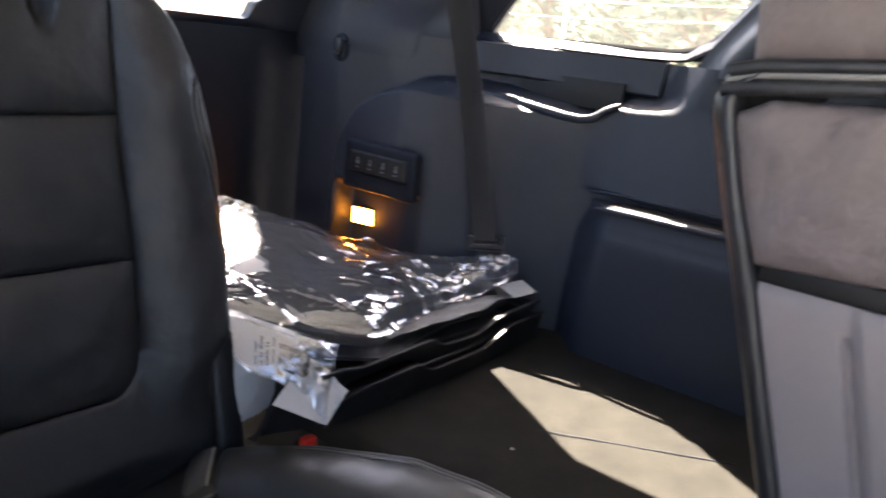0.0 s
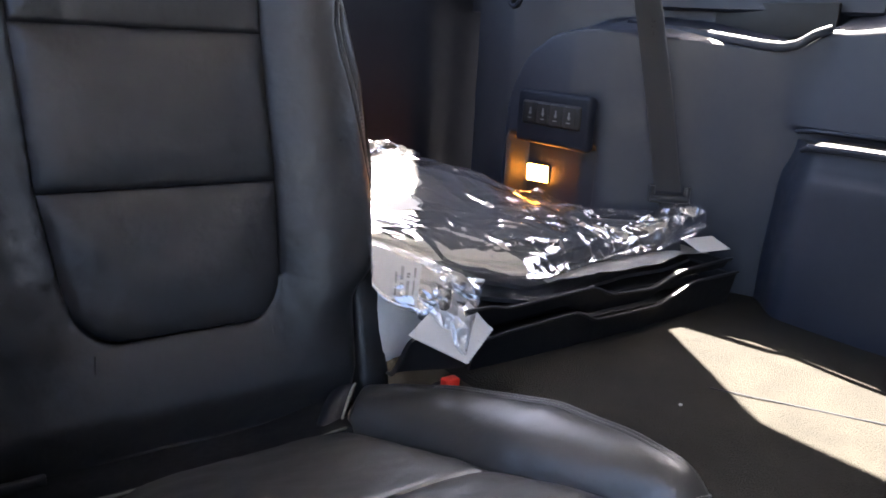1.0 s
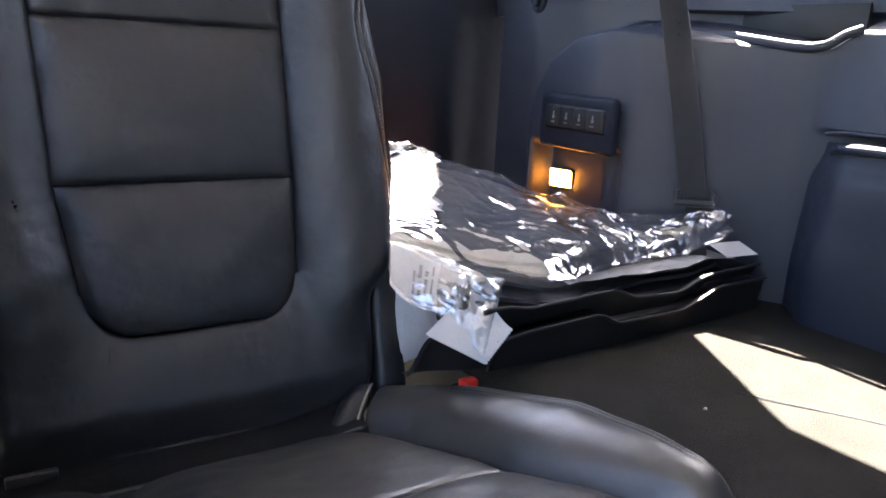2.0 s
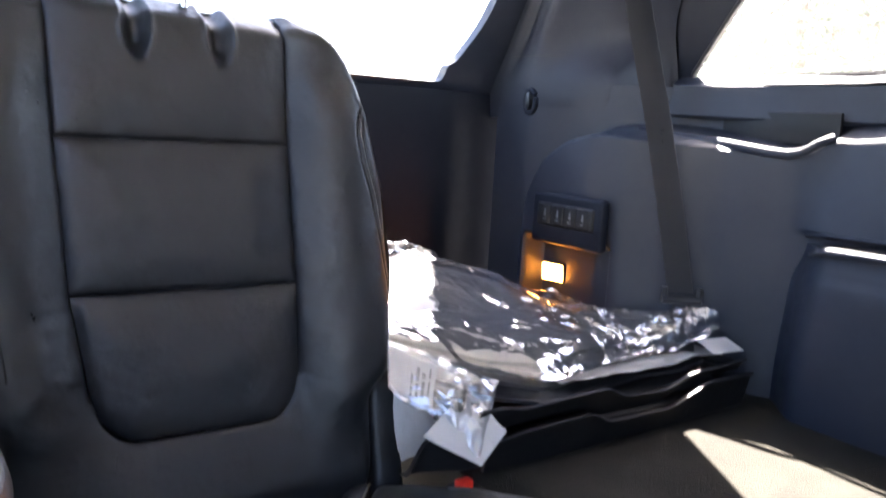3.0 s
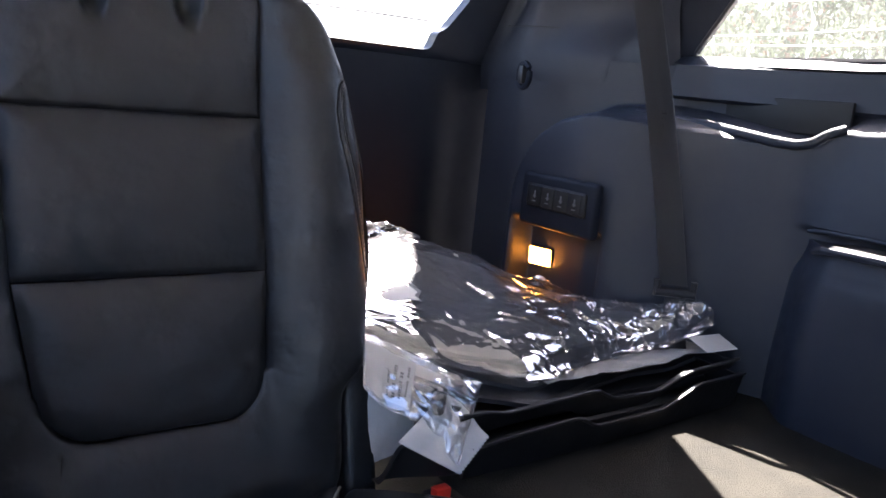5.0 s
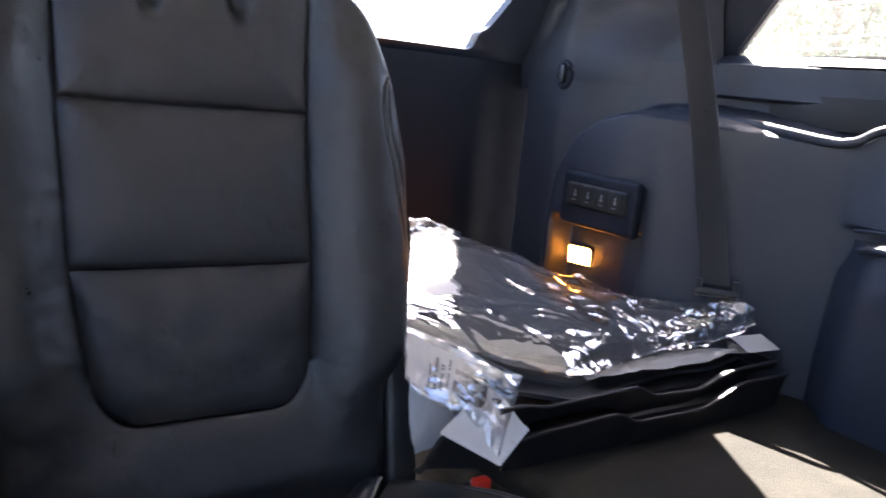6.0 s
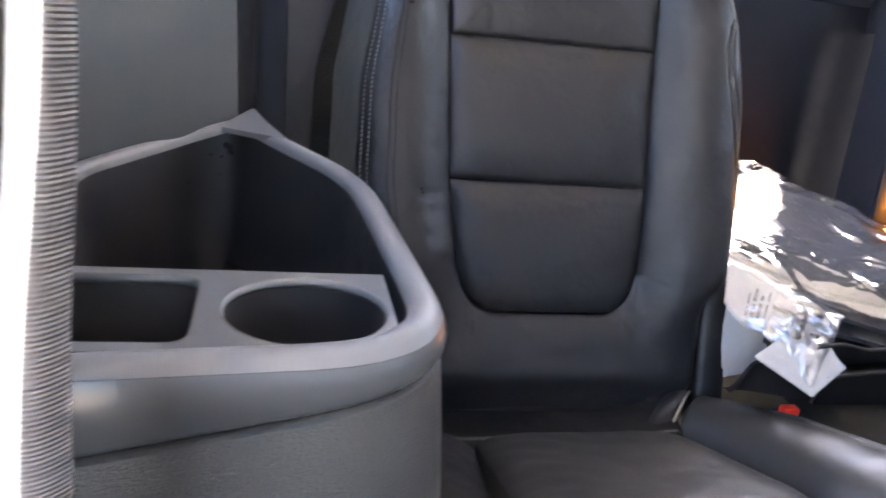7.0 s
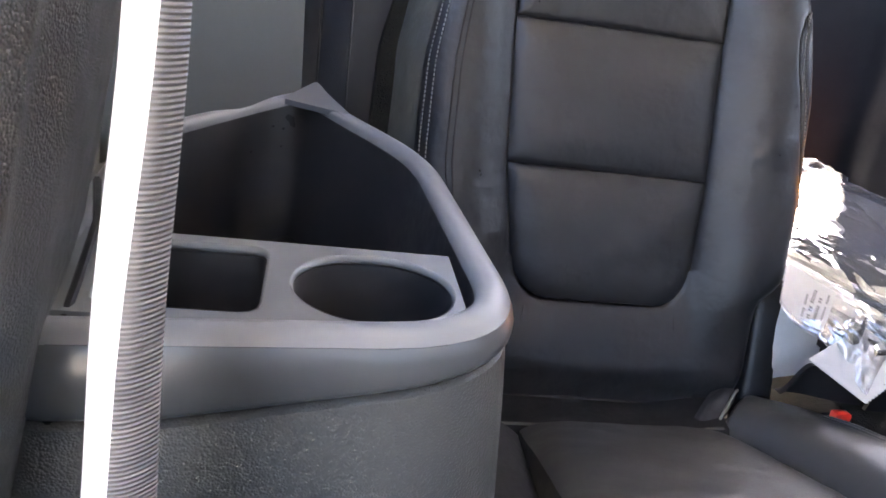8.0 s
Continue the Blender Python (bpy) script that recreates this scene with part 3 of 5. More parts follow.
part("bezel", block((0.790, 1.088, 0.296), (0.812, 1.292, 0.400), 0.014, 5), TRIM_DARK, bank)
part("plate", block((0.785, 1.108, 0.334), (0.800, 1.270, 0.380), 0.006, 3), WELL, bank)
for k in range(4):
    y = 1.243 - 0.036 * k
    sw = part("button", block((0.7838, y - 0.0165, 0.338), (0.792, y + 0.0165, 0.377), 0.002, 2), WELL, bank)
    mark = bmesh.new()
    block((0.7830, y - 0.003, 0.353), (0.7840, y + 0.0005, 0.367), 0, bm=mark)
    block((0.7830, y - 0.005, 0.3555), (0.7840, y + 0.003, 0.358), 0, bm=mark)
    block((0.7830, y - 0.005, 0.346), (0.7840, y + 0.005, 0.348), 0, bm=mark)
    part("marking", mark, PRINT, sw, smooth=False)
hook = thing("bag_hook", "small round black bag hook on the pillar trim", "hook", (0.80, 1.36, 0.58))
ringp = [Vector((0.817, 1.352 + 0.017 * math.cos(a), 0.583 + 0.024 * math.sin(a))) for a in (math.tau * k / 20 for k in range(20))]
part("hook_ring", tube(ringp + ringp[:1], 0.006, 8), TRIM_DARK, hook)
part("hook_tongue", block((0.806, 1.345, 0.566), (0.822, 1.359, 0.602), 0.004, 2), GLOSS, hook)


# ---- third-row seat ----
def back_y(z):
    return 1.0 + (z - 0.3) * 0.26


def seam_l(z):
    return lin(z, [(0.10, -0.112), (0.30, -0.140), (0.48, -0.147), (0.66, -0.151)])


def seam_r(z):
    return lin(z, [(0.10, 0.130), (0.30, 0.140), (0.48, 0.141), (0.66, 0.150)])


def half_width(z):
    return lin(z, [(0.0, 0.265), (0.158, 0.270), (0.178, 0.313), (0.30, 0.331), (0.42, 0.326), (0.54, 0.296), (0.60, 0.270), (0.625, 0.244), (0.640, 0.217), (0.650, 0.193), (0.655, 0.172), (0.662, 0.155)])


def pillow(at, wide, high, puff, rim=0.003, nu=36, nv=36, extra=None, depth=0.05, soft=0.03):
    """A padded leather panel; at(u, v) gives x, z; its edges roll back into the seams."""
    f = skin(at, wide, high, puff, rim, extra, soft)
    return sheet(bmesh.new(), f, nu, nv, lambda p, u, v: Vector((p.x, back_y(p.z) + depth, p.z)))


def skin(at, wide, high, puff, rim, extra, soft):
    def f(u, v):
        x, z = at(u, v)
        d = min(u * wide, (1 - u) * wide, v * high, (1 - v) * high)
        y = back_y(z) - puff * (1 - math.exp(-d / soft)) + rim * (1 - min(d / 0.006, 1)) ** 2
        if extra:
            y += extra(x, z, u, v)
        y += 0.0016 * noise.noise(Vector((x * 16, z * 16, wide * 7)))
        # slight gathers that run in from the seams
        y += 0.0012 * math.exp(-d / 0.02) * noise.noise(Vector((x * 60, z * 60, 4)))
        return Vector((x, y, z))
    return f


seat = thing("third_row_seat", "upright black leather third-row seat with padded panels", "car seat", (0, 0.9, -0.3))


def between(z0, z1):
    def at(u, v):
        z = z0 + (z1 - z0) * v
        return seam_l(z) + (seam_r(z) - seam_l(z)) * u, z
    return at


NOTCHES = (-0.049, 0.055)


def notch(x, c, w):
    return 1 - ease(0.35, 1.0, abs(x - c) / w)


def top_at(u, v):
    x = -0.155 + 0.305 * u
    z1 = 0.661 - 0.045 * x - 0.006 * sum(notch(x, c, 0.016) for c in NOTCHES) - 0.004 * (2 * u - 1) ** 8
    z = 0.482 + (z1 - 0.482) * v
    return seam_l(z) + (seam_r(z) - seam_l(z)) * u, z


def slots(x, z, u, v):
    # two deep rounded notches below the headrest posts, each with a welted edge
    dip = 0.0
    for c in NOTCHES:
        wide = 0.012 + 0.006 * ease(0.575, 0.615, z)
        w = (0.5 + 0.5 * math.cos(math.pi * min(abs(x - c) / wide, 1))) ** 0.6 * ease(0.572, 0.602, z)
        dip += 0.021 * w - 0.0025 * math.exp(-((abs(x - c) - wide - 0.002) / 0.003) ** 2) * ease(0.585, 0.61, z)
    return dip + 0.034 * ease(0.78, 1.0, v) ** 2


backrest = part("backrest", pillow(top_at, 0.29, 0.18, 0.012, nu=150, nv=60, extra=slots), LEATHER, seat, "upper panel with two headrest notches")
part("panel", pillow(between(0.3005, 0.4815), 0.28, 0.18, 0.011), LEATHER, seat)


def low_at(u, v):
    z0 = 0.131
    z = z0 + (0.2995 - z0) * v ** 1.15
    l, r = seam_l(z) + 0.001, seam_r(z) - 0.001
    # rounded lower corners
    k = 1 - min((z - z0) / 0.055, 1)
    draw = 0.050 * (1 - math.sqrt(1 - k * k * 0.9999))
    return l + draw + (r - l - 2 * draw) * u, z


part("panel", pillow(low_at, 0.27, 0.17, 0.012), LEATHER, seat)


def airbag_u(s):
    return lin(s, [(0, 0.70), (0.06, 0.58), (0.16, 0.53), (0.30, 0.53), (0.6, 0.60), (1.0, 0.70)])


def reach(z, side):
    """Inner seam and outer edge of the side padding at a height."""
    inner = seam_r(max(z, 0.1)) if side > 0 else -seam_l(max(z, 0.1))
    return inner, half_width(z - (0 if side > 0 else 0.018 * ease(0.5, 0.64, z))) - (0 if side > 0 else 0.014 * ease(0.15, 0.25, z))


def welt(u, z):
    # the side-airbag seam: two close grooves round a raised strip
    s = (0.545 - z) / 0.27
    if not 0 < s < 1:
        return 0.0
    d = (u - airbag_u(s)) * 0.19
    fade = ease(0, 0.06, s) * (1 - ease(0.85, 1.0, s))
    return fade * (0.0042 * math.exp(-(d / 0.0026) ** 2) + 0.0042 * math.exp(-((d - 0.0105) / 0.0026) ** 2) - 0.0022 * ease(0.012, 0.024, d))


def flank_y(x, z, d):
    """Depth of the padding round the middle panels, d away from their seam."""
    side = 1 if x > 0 else -1
    inner, outer = reach(z, side)
    u = min(max((abs(x) - inner) / (outer - inner), 0), 1)
    y = back_y(z) - 0.012 * (1 - math.exp(-d / 0.03)) + 0.003 * (1 - min(d / 0.006, 1)) ** 2
    full = ease(0.06, 0.22, z) * (1 - 0.7 * ease(0.5, 0.66, z))
    bow = math.sin(math.pi * min(u / 0.85, 1))
    bow = bow * (bow + (1 - bow) * ease(0.12, 0.19, z))
    y += -0.030 * bow * full + 0.10 * ease(0.55, 1.0, u) ** 1.6 + 0.04 * ease(0.62, 0.662, z) ** 2 - 0.008 * math.sin(z * 14) * u
    y += (welt(u, z) if side > 0 else 0) + 0.03 * (1 - ease(-0.02, 0.06, z))
    y += 0.0016 * noise.noise(Vector((x * 16, z * 16, 1))) + 0.0012 * math.exp(-d / 0.02) * noise.noise(Vector((x * 60, z * 60, 4)))
    return y


def bolster_skin(side):
    def f(u, v):
        z = (0.658 if side > 0 else 0.664) * v
        inner, outer = reach(z, side)
        x = inner + (outer - inner) * u
        return Vector((side * x, flank_y(side * x, z, u * (outer - inner)), z))
    return f


# one U-shaped padding: its inner edge follows the seam of the panels, its outer edge the outline
def upright(side, n):
    top = 0.658 if side > 0 else 0.664
    rows = []
    for k in range(n):
        t = k / (n - 1)
        zi, zo = top + (0.185 - top) * t, top + (0.150 - top) * t
        rows.append((Vector((side * reach(zi, side)[0], zi)), Vector((side * reach(zo, side)[1], zo))))
    return rows


def turn_low(side, n):
    rows = []
    c, z0 = side * (0.126 if side > 0 else 0.119), 0.130
    for k in range(1, n + 1):
        a = math.pi / 2 * k / n
        i = Vector((c - side * 0.050 * (1 - math.cos(a)), z0 + 0.055 * (1 - math.sin(a))))
        rows.append((i, Vector((side * lin(k / n, [(0, 0.272), (0.55, 0.266), (1, 0.10)]), lin(k / n, [(0, 0.150), (0.55, -0.03), (1, -0.03)])))))
    return rows


U_ROWS = upright(-1, 130) + turn_low(-1, 24)
mid_l, mid_r = U_ROWS[-1], turn_low(1, 24)[-1]
U_ROWS += [(mid_l[0].lerp(mid_r[0], k / 30), mid_l[1].lerp(mid_r[1], k / 30)) for k in range(1, 30)]
U_ROWS += turn_low(1, 24)[::-1] + upright(1, 130)[::-1]


def padding(u, v):
    a, b = U_ROWS[round(u * (len(U_ROWS) - 1))]
    p = a.lerp(b, v)
    return Vector((p.x, flank_y(p.x, p.y, (p - a).length), p.y))


part("bolster", sheet(bmesh.new(), padding, len(U_ROWS) - 1, 90, lambda p, u, v: Vector((p.x, back_y(p.z) + 0.115, p.z))), LEATHER, seat, "padded black leather bolsters")
for side in (1,):
    f = bolster_skin(side)
    part("side_panel", sheet(bmesh.new(), lambda u, v: f(1, 0.22 + 0.70 * v).lerp(Vector((side * (half_width(0.658 * (0.22 + 0.70 * v)) + 0.002), back_y(0.658 * (0.22 + 0.70 * v)) + 0.125, 0.658 * (0.22 + 0.70 * v))), u) + Vector((side * 0.003, -0.004 * (1 - u), 0)), 6, 40, lambda p, u, v: p - Vector((side * 0.004, 0, 0))), LEATHER_SIDE, seat, "olive-black side panel")


def shell(u, v):
    z = 0.0 + 0.655 * v
    w = half_width(z) - 0.012
    a = math.pi * u
    return Vector((w * math.cos(a), back_y(z) + 0.095 + 0.045 * math.sin(a) ** 0.6, z))


part("back_shell", sheet(bmesh.new(), shell, 30, 30, lambda p, u, v: Vector((p.x, back_y(p.z) + 0.06, p.z))), CARPET, seat, "carpeted back of the seat")

# piping and stitching of the side-airbag seam
right_skin, left_skin = bolster_skin(1), bolster_skin(-1)
LIFT = Vector((0.0006, -0.0010, 0))


def airbag(s, off):
    return right_skin(airbag_u(s) + off, (0.545 - 0.27 * s) / 0.658) + LIFT


for off in (0.0, 0.055):
    part("seam", tube([airbag(0.03 + 0.94 * k / 40, off) for k in range(41)], 0.0012, 5), WELL, seat)
part("stitching", stitches([airbag(0.03 + 0.9 * k / 40, 0.028) for k in range(41)]), STITCH, seat, "dark grey thread")
for u in (0.45, 0.495):
    part("seam", tube([left_skin(u, 0.34 + 0.58 * k / 30) + Vector((0, -0.0008, 0)) for k in range(31)], 0.0011, 5), WELL, seat)
part("edge_panel", sheet(bmesh.new(), lambda u, v: left_skin(0.70 + 0.20 * u, 0.30 + 0.64 * v) + Vector((-0.0016, -0.0012, 0)), 12, 60), LEATHER_SIDE, seat, "olive side strip")
for u in (0.63, 0.675):
    part("stitching", stitches([left_skin(u, 0.34 + 0.58 * k / 30) + Vector((-0.001, -0.0012, 0)) for k in range(31)], r=0.0008), THREAD, seat, "pale cream thread")

for x0, x1 in ((-0.100, -0.106), (0.112, 0.120)):
    line = [Vector((x0 + (x1 - x0) * k / 12, 0, 0.124 - 0.062 * k / 12)) for k in range(13)]
    part("seam", tube([Vector((p.x, flank_y(p.x, p.z, 0.03) + 0.0002, p.z)) for p in line], 0.0009, 5), WELL, seat)

# headrest on two chrome posts
def head(u, v):
    a, b = math.tau * u, math.pi * (v - 0.5)
    ca, cb = math.cos(a), math.cos(b)
    s = lambda t, p: math.copysign(abs(t) ** p, t)
    return Vector((-0.017 + 0.108 * s(ca, 0.30) * s(cb, 0.28), 1.135 + 0.050 * s(math.sin(a), 0.6) * s(cb, 0.5) + 0.02 * math.sin(b), 0.782 + 0.081 * s(math.sin(b), 0.42)))


headrest = part("headrest", sheet(bmesh.new(), head, 40, 24, closed_u=True), LEATHER, seat)
for x in (-0.0745, 0.0235):
    part("post", tube([(x, 1.122, 0.60), (x, 1.130, 0.76)], 0.0062, 10), CHROME, headrest, "chrome post")

# cushion: valley beside its bolster, ridge of the bolster
VALLEY = resample([(0.176, 0.872, -0.006), (0.200, 0.812, 0.004), (0.219, 0.741, 0.018), (0.236, 0.640, 0.038), (0.272, 0.545, 0.052), (0.298, 0.490, 0.056), (0.312, 0.430, 0.052)], 41, False)
RIDGE = resample([(0.226, 0.920, 0.026), (0.262, 0.868, 0.042), (0.302, 0.785, 0.062), (0.338, 0.660, 0.088), (0.352, 0.545, 0.094), (0.354, 0.475, 0.090), (0.348, 0.420, 0.078)], 41, False)


def along(line, u):
    i = min(int(u * 40), 39)
    p, q = line[i], line[i + 1]
    a, b = line[max(i - 1, 0)], line[min(i + 2, 40)]
    t = u * 40 - i
    return p.lerp(q, t) * 0.6 + (a.lerp(p, t) + q.lerp(b, t)) * 0.2


def pad(u, v):
    y = 0.845 - 0.545 * v
    xr = lin(y, [(0.30, 0.325), (0.43, 0.312), (0.490, 0.298), (0.545, 0.272), (0.640, 0.236), (0.741, 0.219), (0.812, 0.200), (0.872, 0.176)])
    x = -0.108 + (xr + 0.108) * u
    d = min(u * (xr + 0.108), (1 - u) * (xr + 0.108))
    z = lin(y, [(0.43, 0.044), (0.545, 0.044), (0.64, 0.031), (0.741, 0.012), (0.812, -0.002), (0.872, -0.010)]) + 0.018 * (1 - math.exp(-d / 0.022))
    # cross seam, with the front panel puffed beyond it
    g = y - 0.632 - 0.006 * math.sin(x * 9)
    z += (0.008 * (1 - math.exp(g / 0.018)) if g < 0 else 0.003 * (1 - math.exp(-g / 0.02))) - 0.006 * math.exp(-(g / 0.0035) ** 2)
    # soft sagging folds that run in towards the seam
    z += 0.0035 * noise.noise(Vector((x * 7, y * 12, 2))) + 0.0012 * noise.noise(Vector((x * 26, y * 40, 5)))
    return Vector((x, y, z))


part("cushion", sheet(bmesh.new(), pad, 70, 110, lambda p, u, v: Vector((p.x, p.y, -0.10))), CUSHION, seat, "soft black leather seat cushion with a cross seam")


def left_roll(u, v):
    x = -0.112 - 0.125 * v - 0.02 * u
    z = -0.012 + 0.036 * math.sin(math.pi * min(0.05 + v * 0.8, 1)) ** 0.7
    return Vector((x, 0.850 - 0.50 * u + 0.02 * v, z - 0.02 * (1 - min(u / 0.02, 1)) ** 2))


part("cushion_bolster", sheet(bmesh.new(), left_roll, 30, 24, lambda p, u, v: Vector((p.x, p.y, -0.10))), LEATHER, seat)


def flap(u, v):
    x = -0.245 + 0.455 * u
    y = 1.010 - 0.158 * v + 0.010 * math.sin(u * 7 + 1) * v * (1 - v)
    up = ease(0.70, 1.0, u)
    z = -0.022 + 0.024 * ease(0.0, 0.40, v) + 0.016 * up * ease(0.1, 0.5, v) * (1 - 0.7 * ease(0.5, 1.0, v)) - 0.006 * ease(0.44, 0.47, v) + 0.004 * ease(0.50, 0.92, v) - 0.008 * ease(0.97, 1.0, v)
    return Vector((x - 0.03 * v * ease(0.8, 1.0, u), y, z + 0.0022 * noise.noise(Vector((x * 9, y * 16, 3)))))


part("rear_flap", sheet(bmesh.new(), flap, 60, 60, lambda p, u, v: Vector((p.x, p.y, -0.08))), FLAP, seat, "black leather flap behind the cushion, shade in its colour")
for v in (0.435, 0.965):
    part("flap_edge", tube([flap(0.02 + 0.96 * k / 40, v) + Vector((0, 0, 0.0003)) for k in range(41)], 0.0021, 6), LEATHER_SIDE, seat, "turned leather edge")


def side_roll(u, v):
    a, r = along(VALLEY, u), along(RIDGE, u)
    o = r + Vector((0.036, 0.014, -0.10))
    if v < 0.62:
        t = v / 0.62
        c = a.lerp(r, 0.34)
        c.z = r.z + 0.010
        p = a * (1 - t) ** 2 + c * 2 * t * (1 - t) + r * t * t
    else:
        t = (v - 0.62) / 0.38
        c = r + Vector((0.026, 0.010, 0.0))
        p = r * (1 - t) ** 2 + c * 2 * t * (1 - t) + o * t * t
    k = min(max((u - 0.84) / 0.16, 0), 1)
    p.z -= 0.10 * (1 - math.sqrt(1 - k * k * 0.999))
    p.z -= 0.010 * (1 - min(u / 0.02, 1)) ** 2
    p.z += 0.0014 * noise.noise(Vector((p.x * 18, p.y * 18, 8)))
    return p


def grooved_roll(u, v):
    p = side_roll(u, v)
    p.z -= 0.0016 * sum(math.exp(-((v - c) / 0.010) ** 2) for c in (0.56, 0.615)) * ease(0.2, 0.3, u) * (1 - ease(0.8, 0.9, u))
    return p


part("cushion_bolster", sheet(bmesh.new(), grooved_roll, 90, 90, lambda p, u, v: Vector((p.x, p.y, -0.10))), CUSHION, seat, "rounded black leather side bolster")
for v in (0.56, 0.615):
    part("seam", tube([grooved_roll(0.22 + 0.60 * k / 40, v) + Vector((0, 0, 0.0002)) for k in range(41)], 0.0008, 5), WELL, seat)
    part("stitching", stitches([grooved_roll(0.22 + 0.60 * k / 40, v + 0.02) + Vector((0, 0, 0.0005)) for k in range(41)], r=0.0005), STITCH, seat, "grey thread")
part("stitching", stitches([side_roll(0.93, 0.10 + 0.75 * k / 30) + Vector((0, -0.001, 0.0006)) for k in range(31)], r=0.0009), THREAD, seat, "pale thread round the bolster's end")


def end_strip(u, v):
    a = Vector((0.172, 0.874, -0.002)).lerp(Vector((0.222, 0.926, 0.027)), v)
    b = Vector((0.138, 0.880, 0.000)).lerp(Vector((0.192, 0.936, 0.021)), v)
    return b.lerp(a, u) + Vector((0, 0, 0.007 * math.sin(math.pi * u) + 0.006 * math.sin(math.pi * v)))


part("end_strip", sheet(bmesh.new(), end_strip, 12, 20, lambda p, u, v: p - Vector((0, 0, 0.02))), LEATHER, seat, "worn dark strip at the bolster's end")
part("cap_edge", tube([end_strip(0.97, k / 20) + Vector((0.001, -0.001, 0.001)) for k in range(21)], 0.0022, 6), PALE_EDGE, seat, "pale worn leather edge")
part("recliner_cover", block((0.236, 0.935, -0.10), (0.283, 1.07, 0.172), 0.012, 3, Euler((radians(-12), 0, 0)).to_matrix()), LEATHER, seat)
for x0, y0, l in ((0.118, 0.935, 0.016), (0.160, 0.930, 0.026), (0.045, 0.950, 0.022), (-0.215, 0.90, 0.05)):
    part("seat_clip", block((x0, y0, 0.006), (x0 + l, y0 + 0.008, 0.018), 0.002), GLOSS, seat)

buckle = thing("seat_belt_buckle", "black belt buckle with a red release button", "buckle", (0.31, 0.83, 0))
part("body", block((0.294, 0.828, -0.08), (0.326, 0.850, 0.046), 0.006, 3), TRIM_DARK, buckle)
part("button", block((0.299, 0.821, 0.034), (0.322, 0.836, 0.057), 0.003, 2), RED, buckle, "red button")

# ---- armrest with cup holder ----
arm = thing("armrest_console", "grey side armrest with cup holder and storage bins", "armrest", (-0.4, 0.6, -0.3))
AXIS = resample(rounded([(-0.545, 0.432, 0.306), (-0.258, 0.440, 0.318), (-0.282, 0.795, 0.342), (-0.372, 0.935, 0.358), (-0.405, 0.975, 0.366), (-0.475, 0.955, 0.345), (-0.560, 0.82, 0.332)],
                        [0.02, 0.085, 0.06, 0.05, 0.045, 0.06, 0.03], 8), 140)


def normal_at(i):
    d = (AXIS[(i + 1) % 140] - AXIS[i - 1]).to_2d().normalized()
    return Vector((d.y, -d.x, 0))


def rim(section):
    bm = bmesh.new()
    rows = []
    for i, c in enumerate(AXIS):
        n = normal_at(i)
        rows.append([bm.verts.new(c + n * o + Vector((0, 0, h))) for o, h in section(c)])
    m = len(rows[0])
    for i in range(140):
        a, b = rows[i], rows[(i + 1) % 140]
        for k in range(m - 1):
            bm.faces.new([a[k], b[k], b[k + 1], a[k + 1]])
    return bm


def rim_section(c):
    drop = 0.028 + 0.028 * min(max((-0.27 - c.x) / 0.2, 0), 1)
    top = [(-0.0105, -0.012), (-0.0103, -0.0065), (-0.0085, -0.0025), (-0.005, -0.0006), (0.0, 0.0), (0.005, -0.0012), (0.0095, -0.0042), (0.0135, -0.0092), (0.0162, -0.0150)]
    return top, [(0.0136, -0.0095), (0.0163, -0.0150), (0.0176, -0.0150 - (drop - 0.019) * 0.5), (0.0173, -drop + 0.004), (0.0150, -drop + 0.0005), (0.006, -drop)]


part("rim", rim(lambda c: rim_section(c)[0][:8]), RIM, arm, "satin grey rim, light from above in its colour", crisp=75)
part("skirt", rim(lambda c: rim_section(c)[1]), SATIN, arm, "smooth grey skirt below the rim, shade in its colour", crisp=75)
def body_section(c):
    drop = 0.028 + 0.028 * min(max((-0.27 - c.x) / 0.2, 0), 1)
    return [(-0.004, -drop + 0.006), (0.004, -drop - 0.0025), (0.0105, -drop - 0.0035), (0.0145, -drop - 0.0065), (0.020, -0.085), (0.030, -0.20), (0.036, -0.64)]


part("body", rim(body_section), GRAIN, arm, "leather-grained side")
liner = bmesh.new()
sheet(liner, lambda u, v: AXIS[int(u * 140) % 140] + normal_at(int(u * 140) % 140) * (-0.0100 - 0.010 * v) + Vector((0, 0, -0.007 - 0.165 * v)), 140, 6, closed_u=True)
part("bin_liner", liner, BIN, arm, "black bin walls")
bottom = [Vector((p.x, p.y, 0.172)) + normal_at(i) * -0.02 for i, p in enumerate(AXIS)]
part("bin_bottom", pane([Vector((p.x, p.y, 0.170)) for p in bottom], (0, 0, -0.01)), BIN, arm, smooth=False)


# plate with a round and a square well
def plate_ring(lo, hi, hole, z, depth, lip):
    """A plate over a rectangle with a hole, and the wall of the well below it."""
    bm = radial_ring((lo, hi), hole, lambda x, y: Vector((x, y, z + 0.06 * (y - 0.50))), (0, 0, -0.006))
    n = len(hole)
    rows = []
    for o, h in ((0.0, 0.0005), (-0.0006, 0.0002), (-0.0016, -0.0012), (-0.0020, -0.0035)):
        mid = sum((Vector(p) for p in hole), Vector((0, 0))) / n
        rows.append([bm.verts.new(((Vector(p) - mid) * (1 + o / 0.05) + mid).to_3d() + Vector((0, 0, z + 0.06 * (p[1] - 0.50) + h))) for p in hole])
    for a, b in zip(rows, rows[1:]):
        for k in range(n):
            bm.faces.new([a[k], a[(k + 1) % n], b[(k + 1) % n], b[k]])
    return bm, rows[-1]


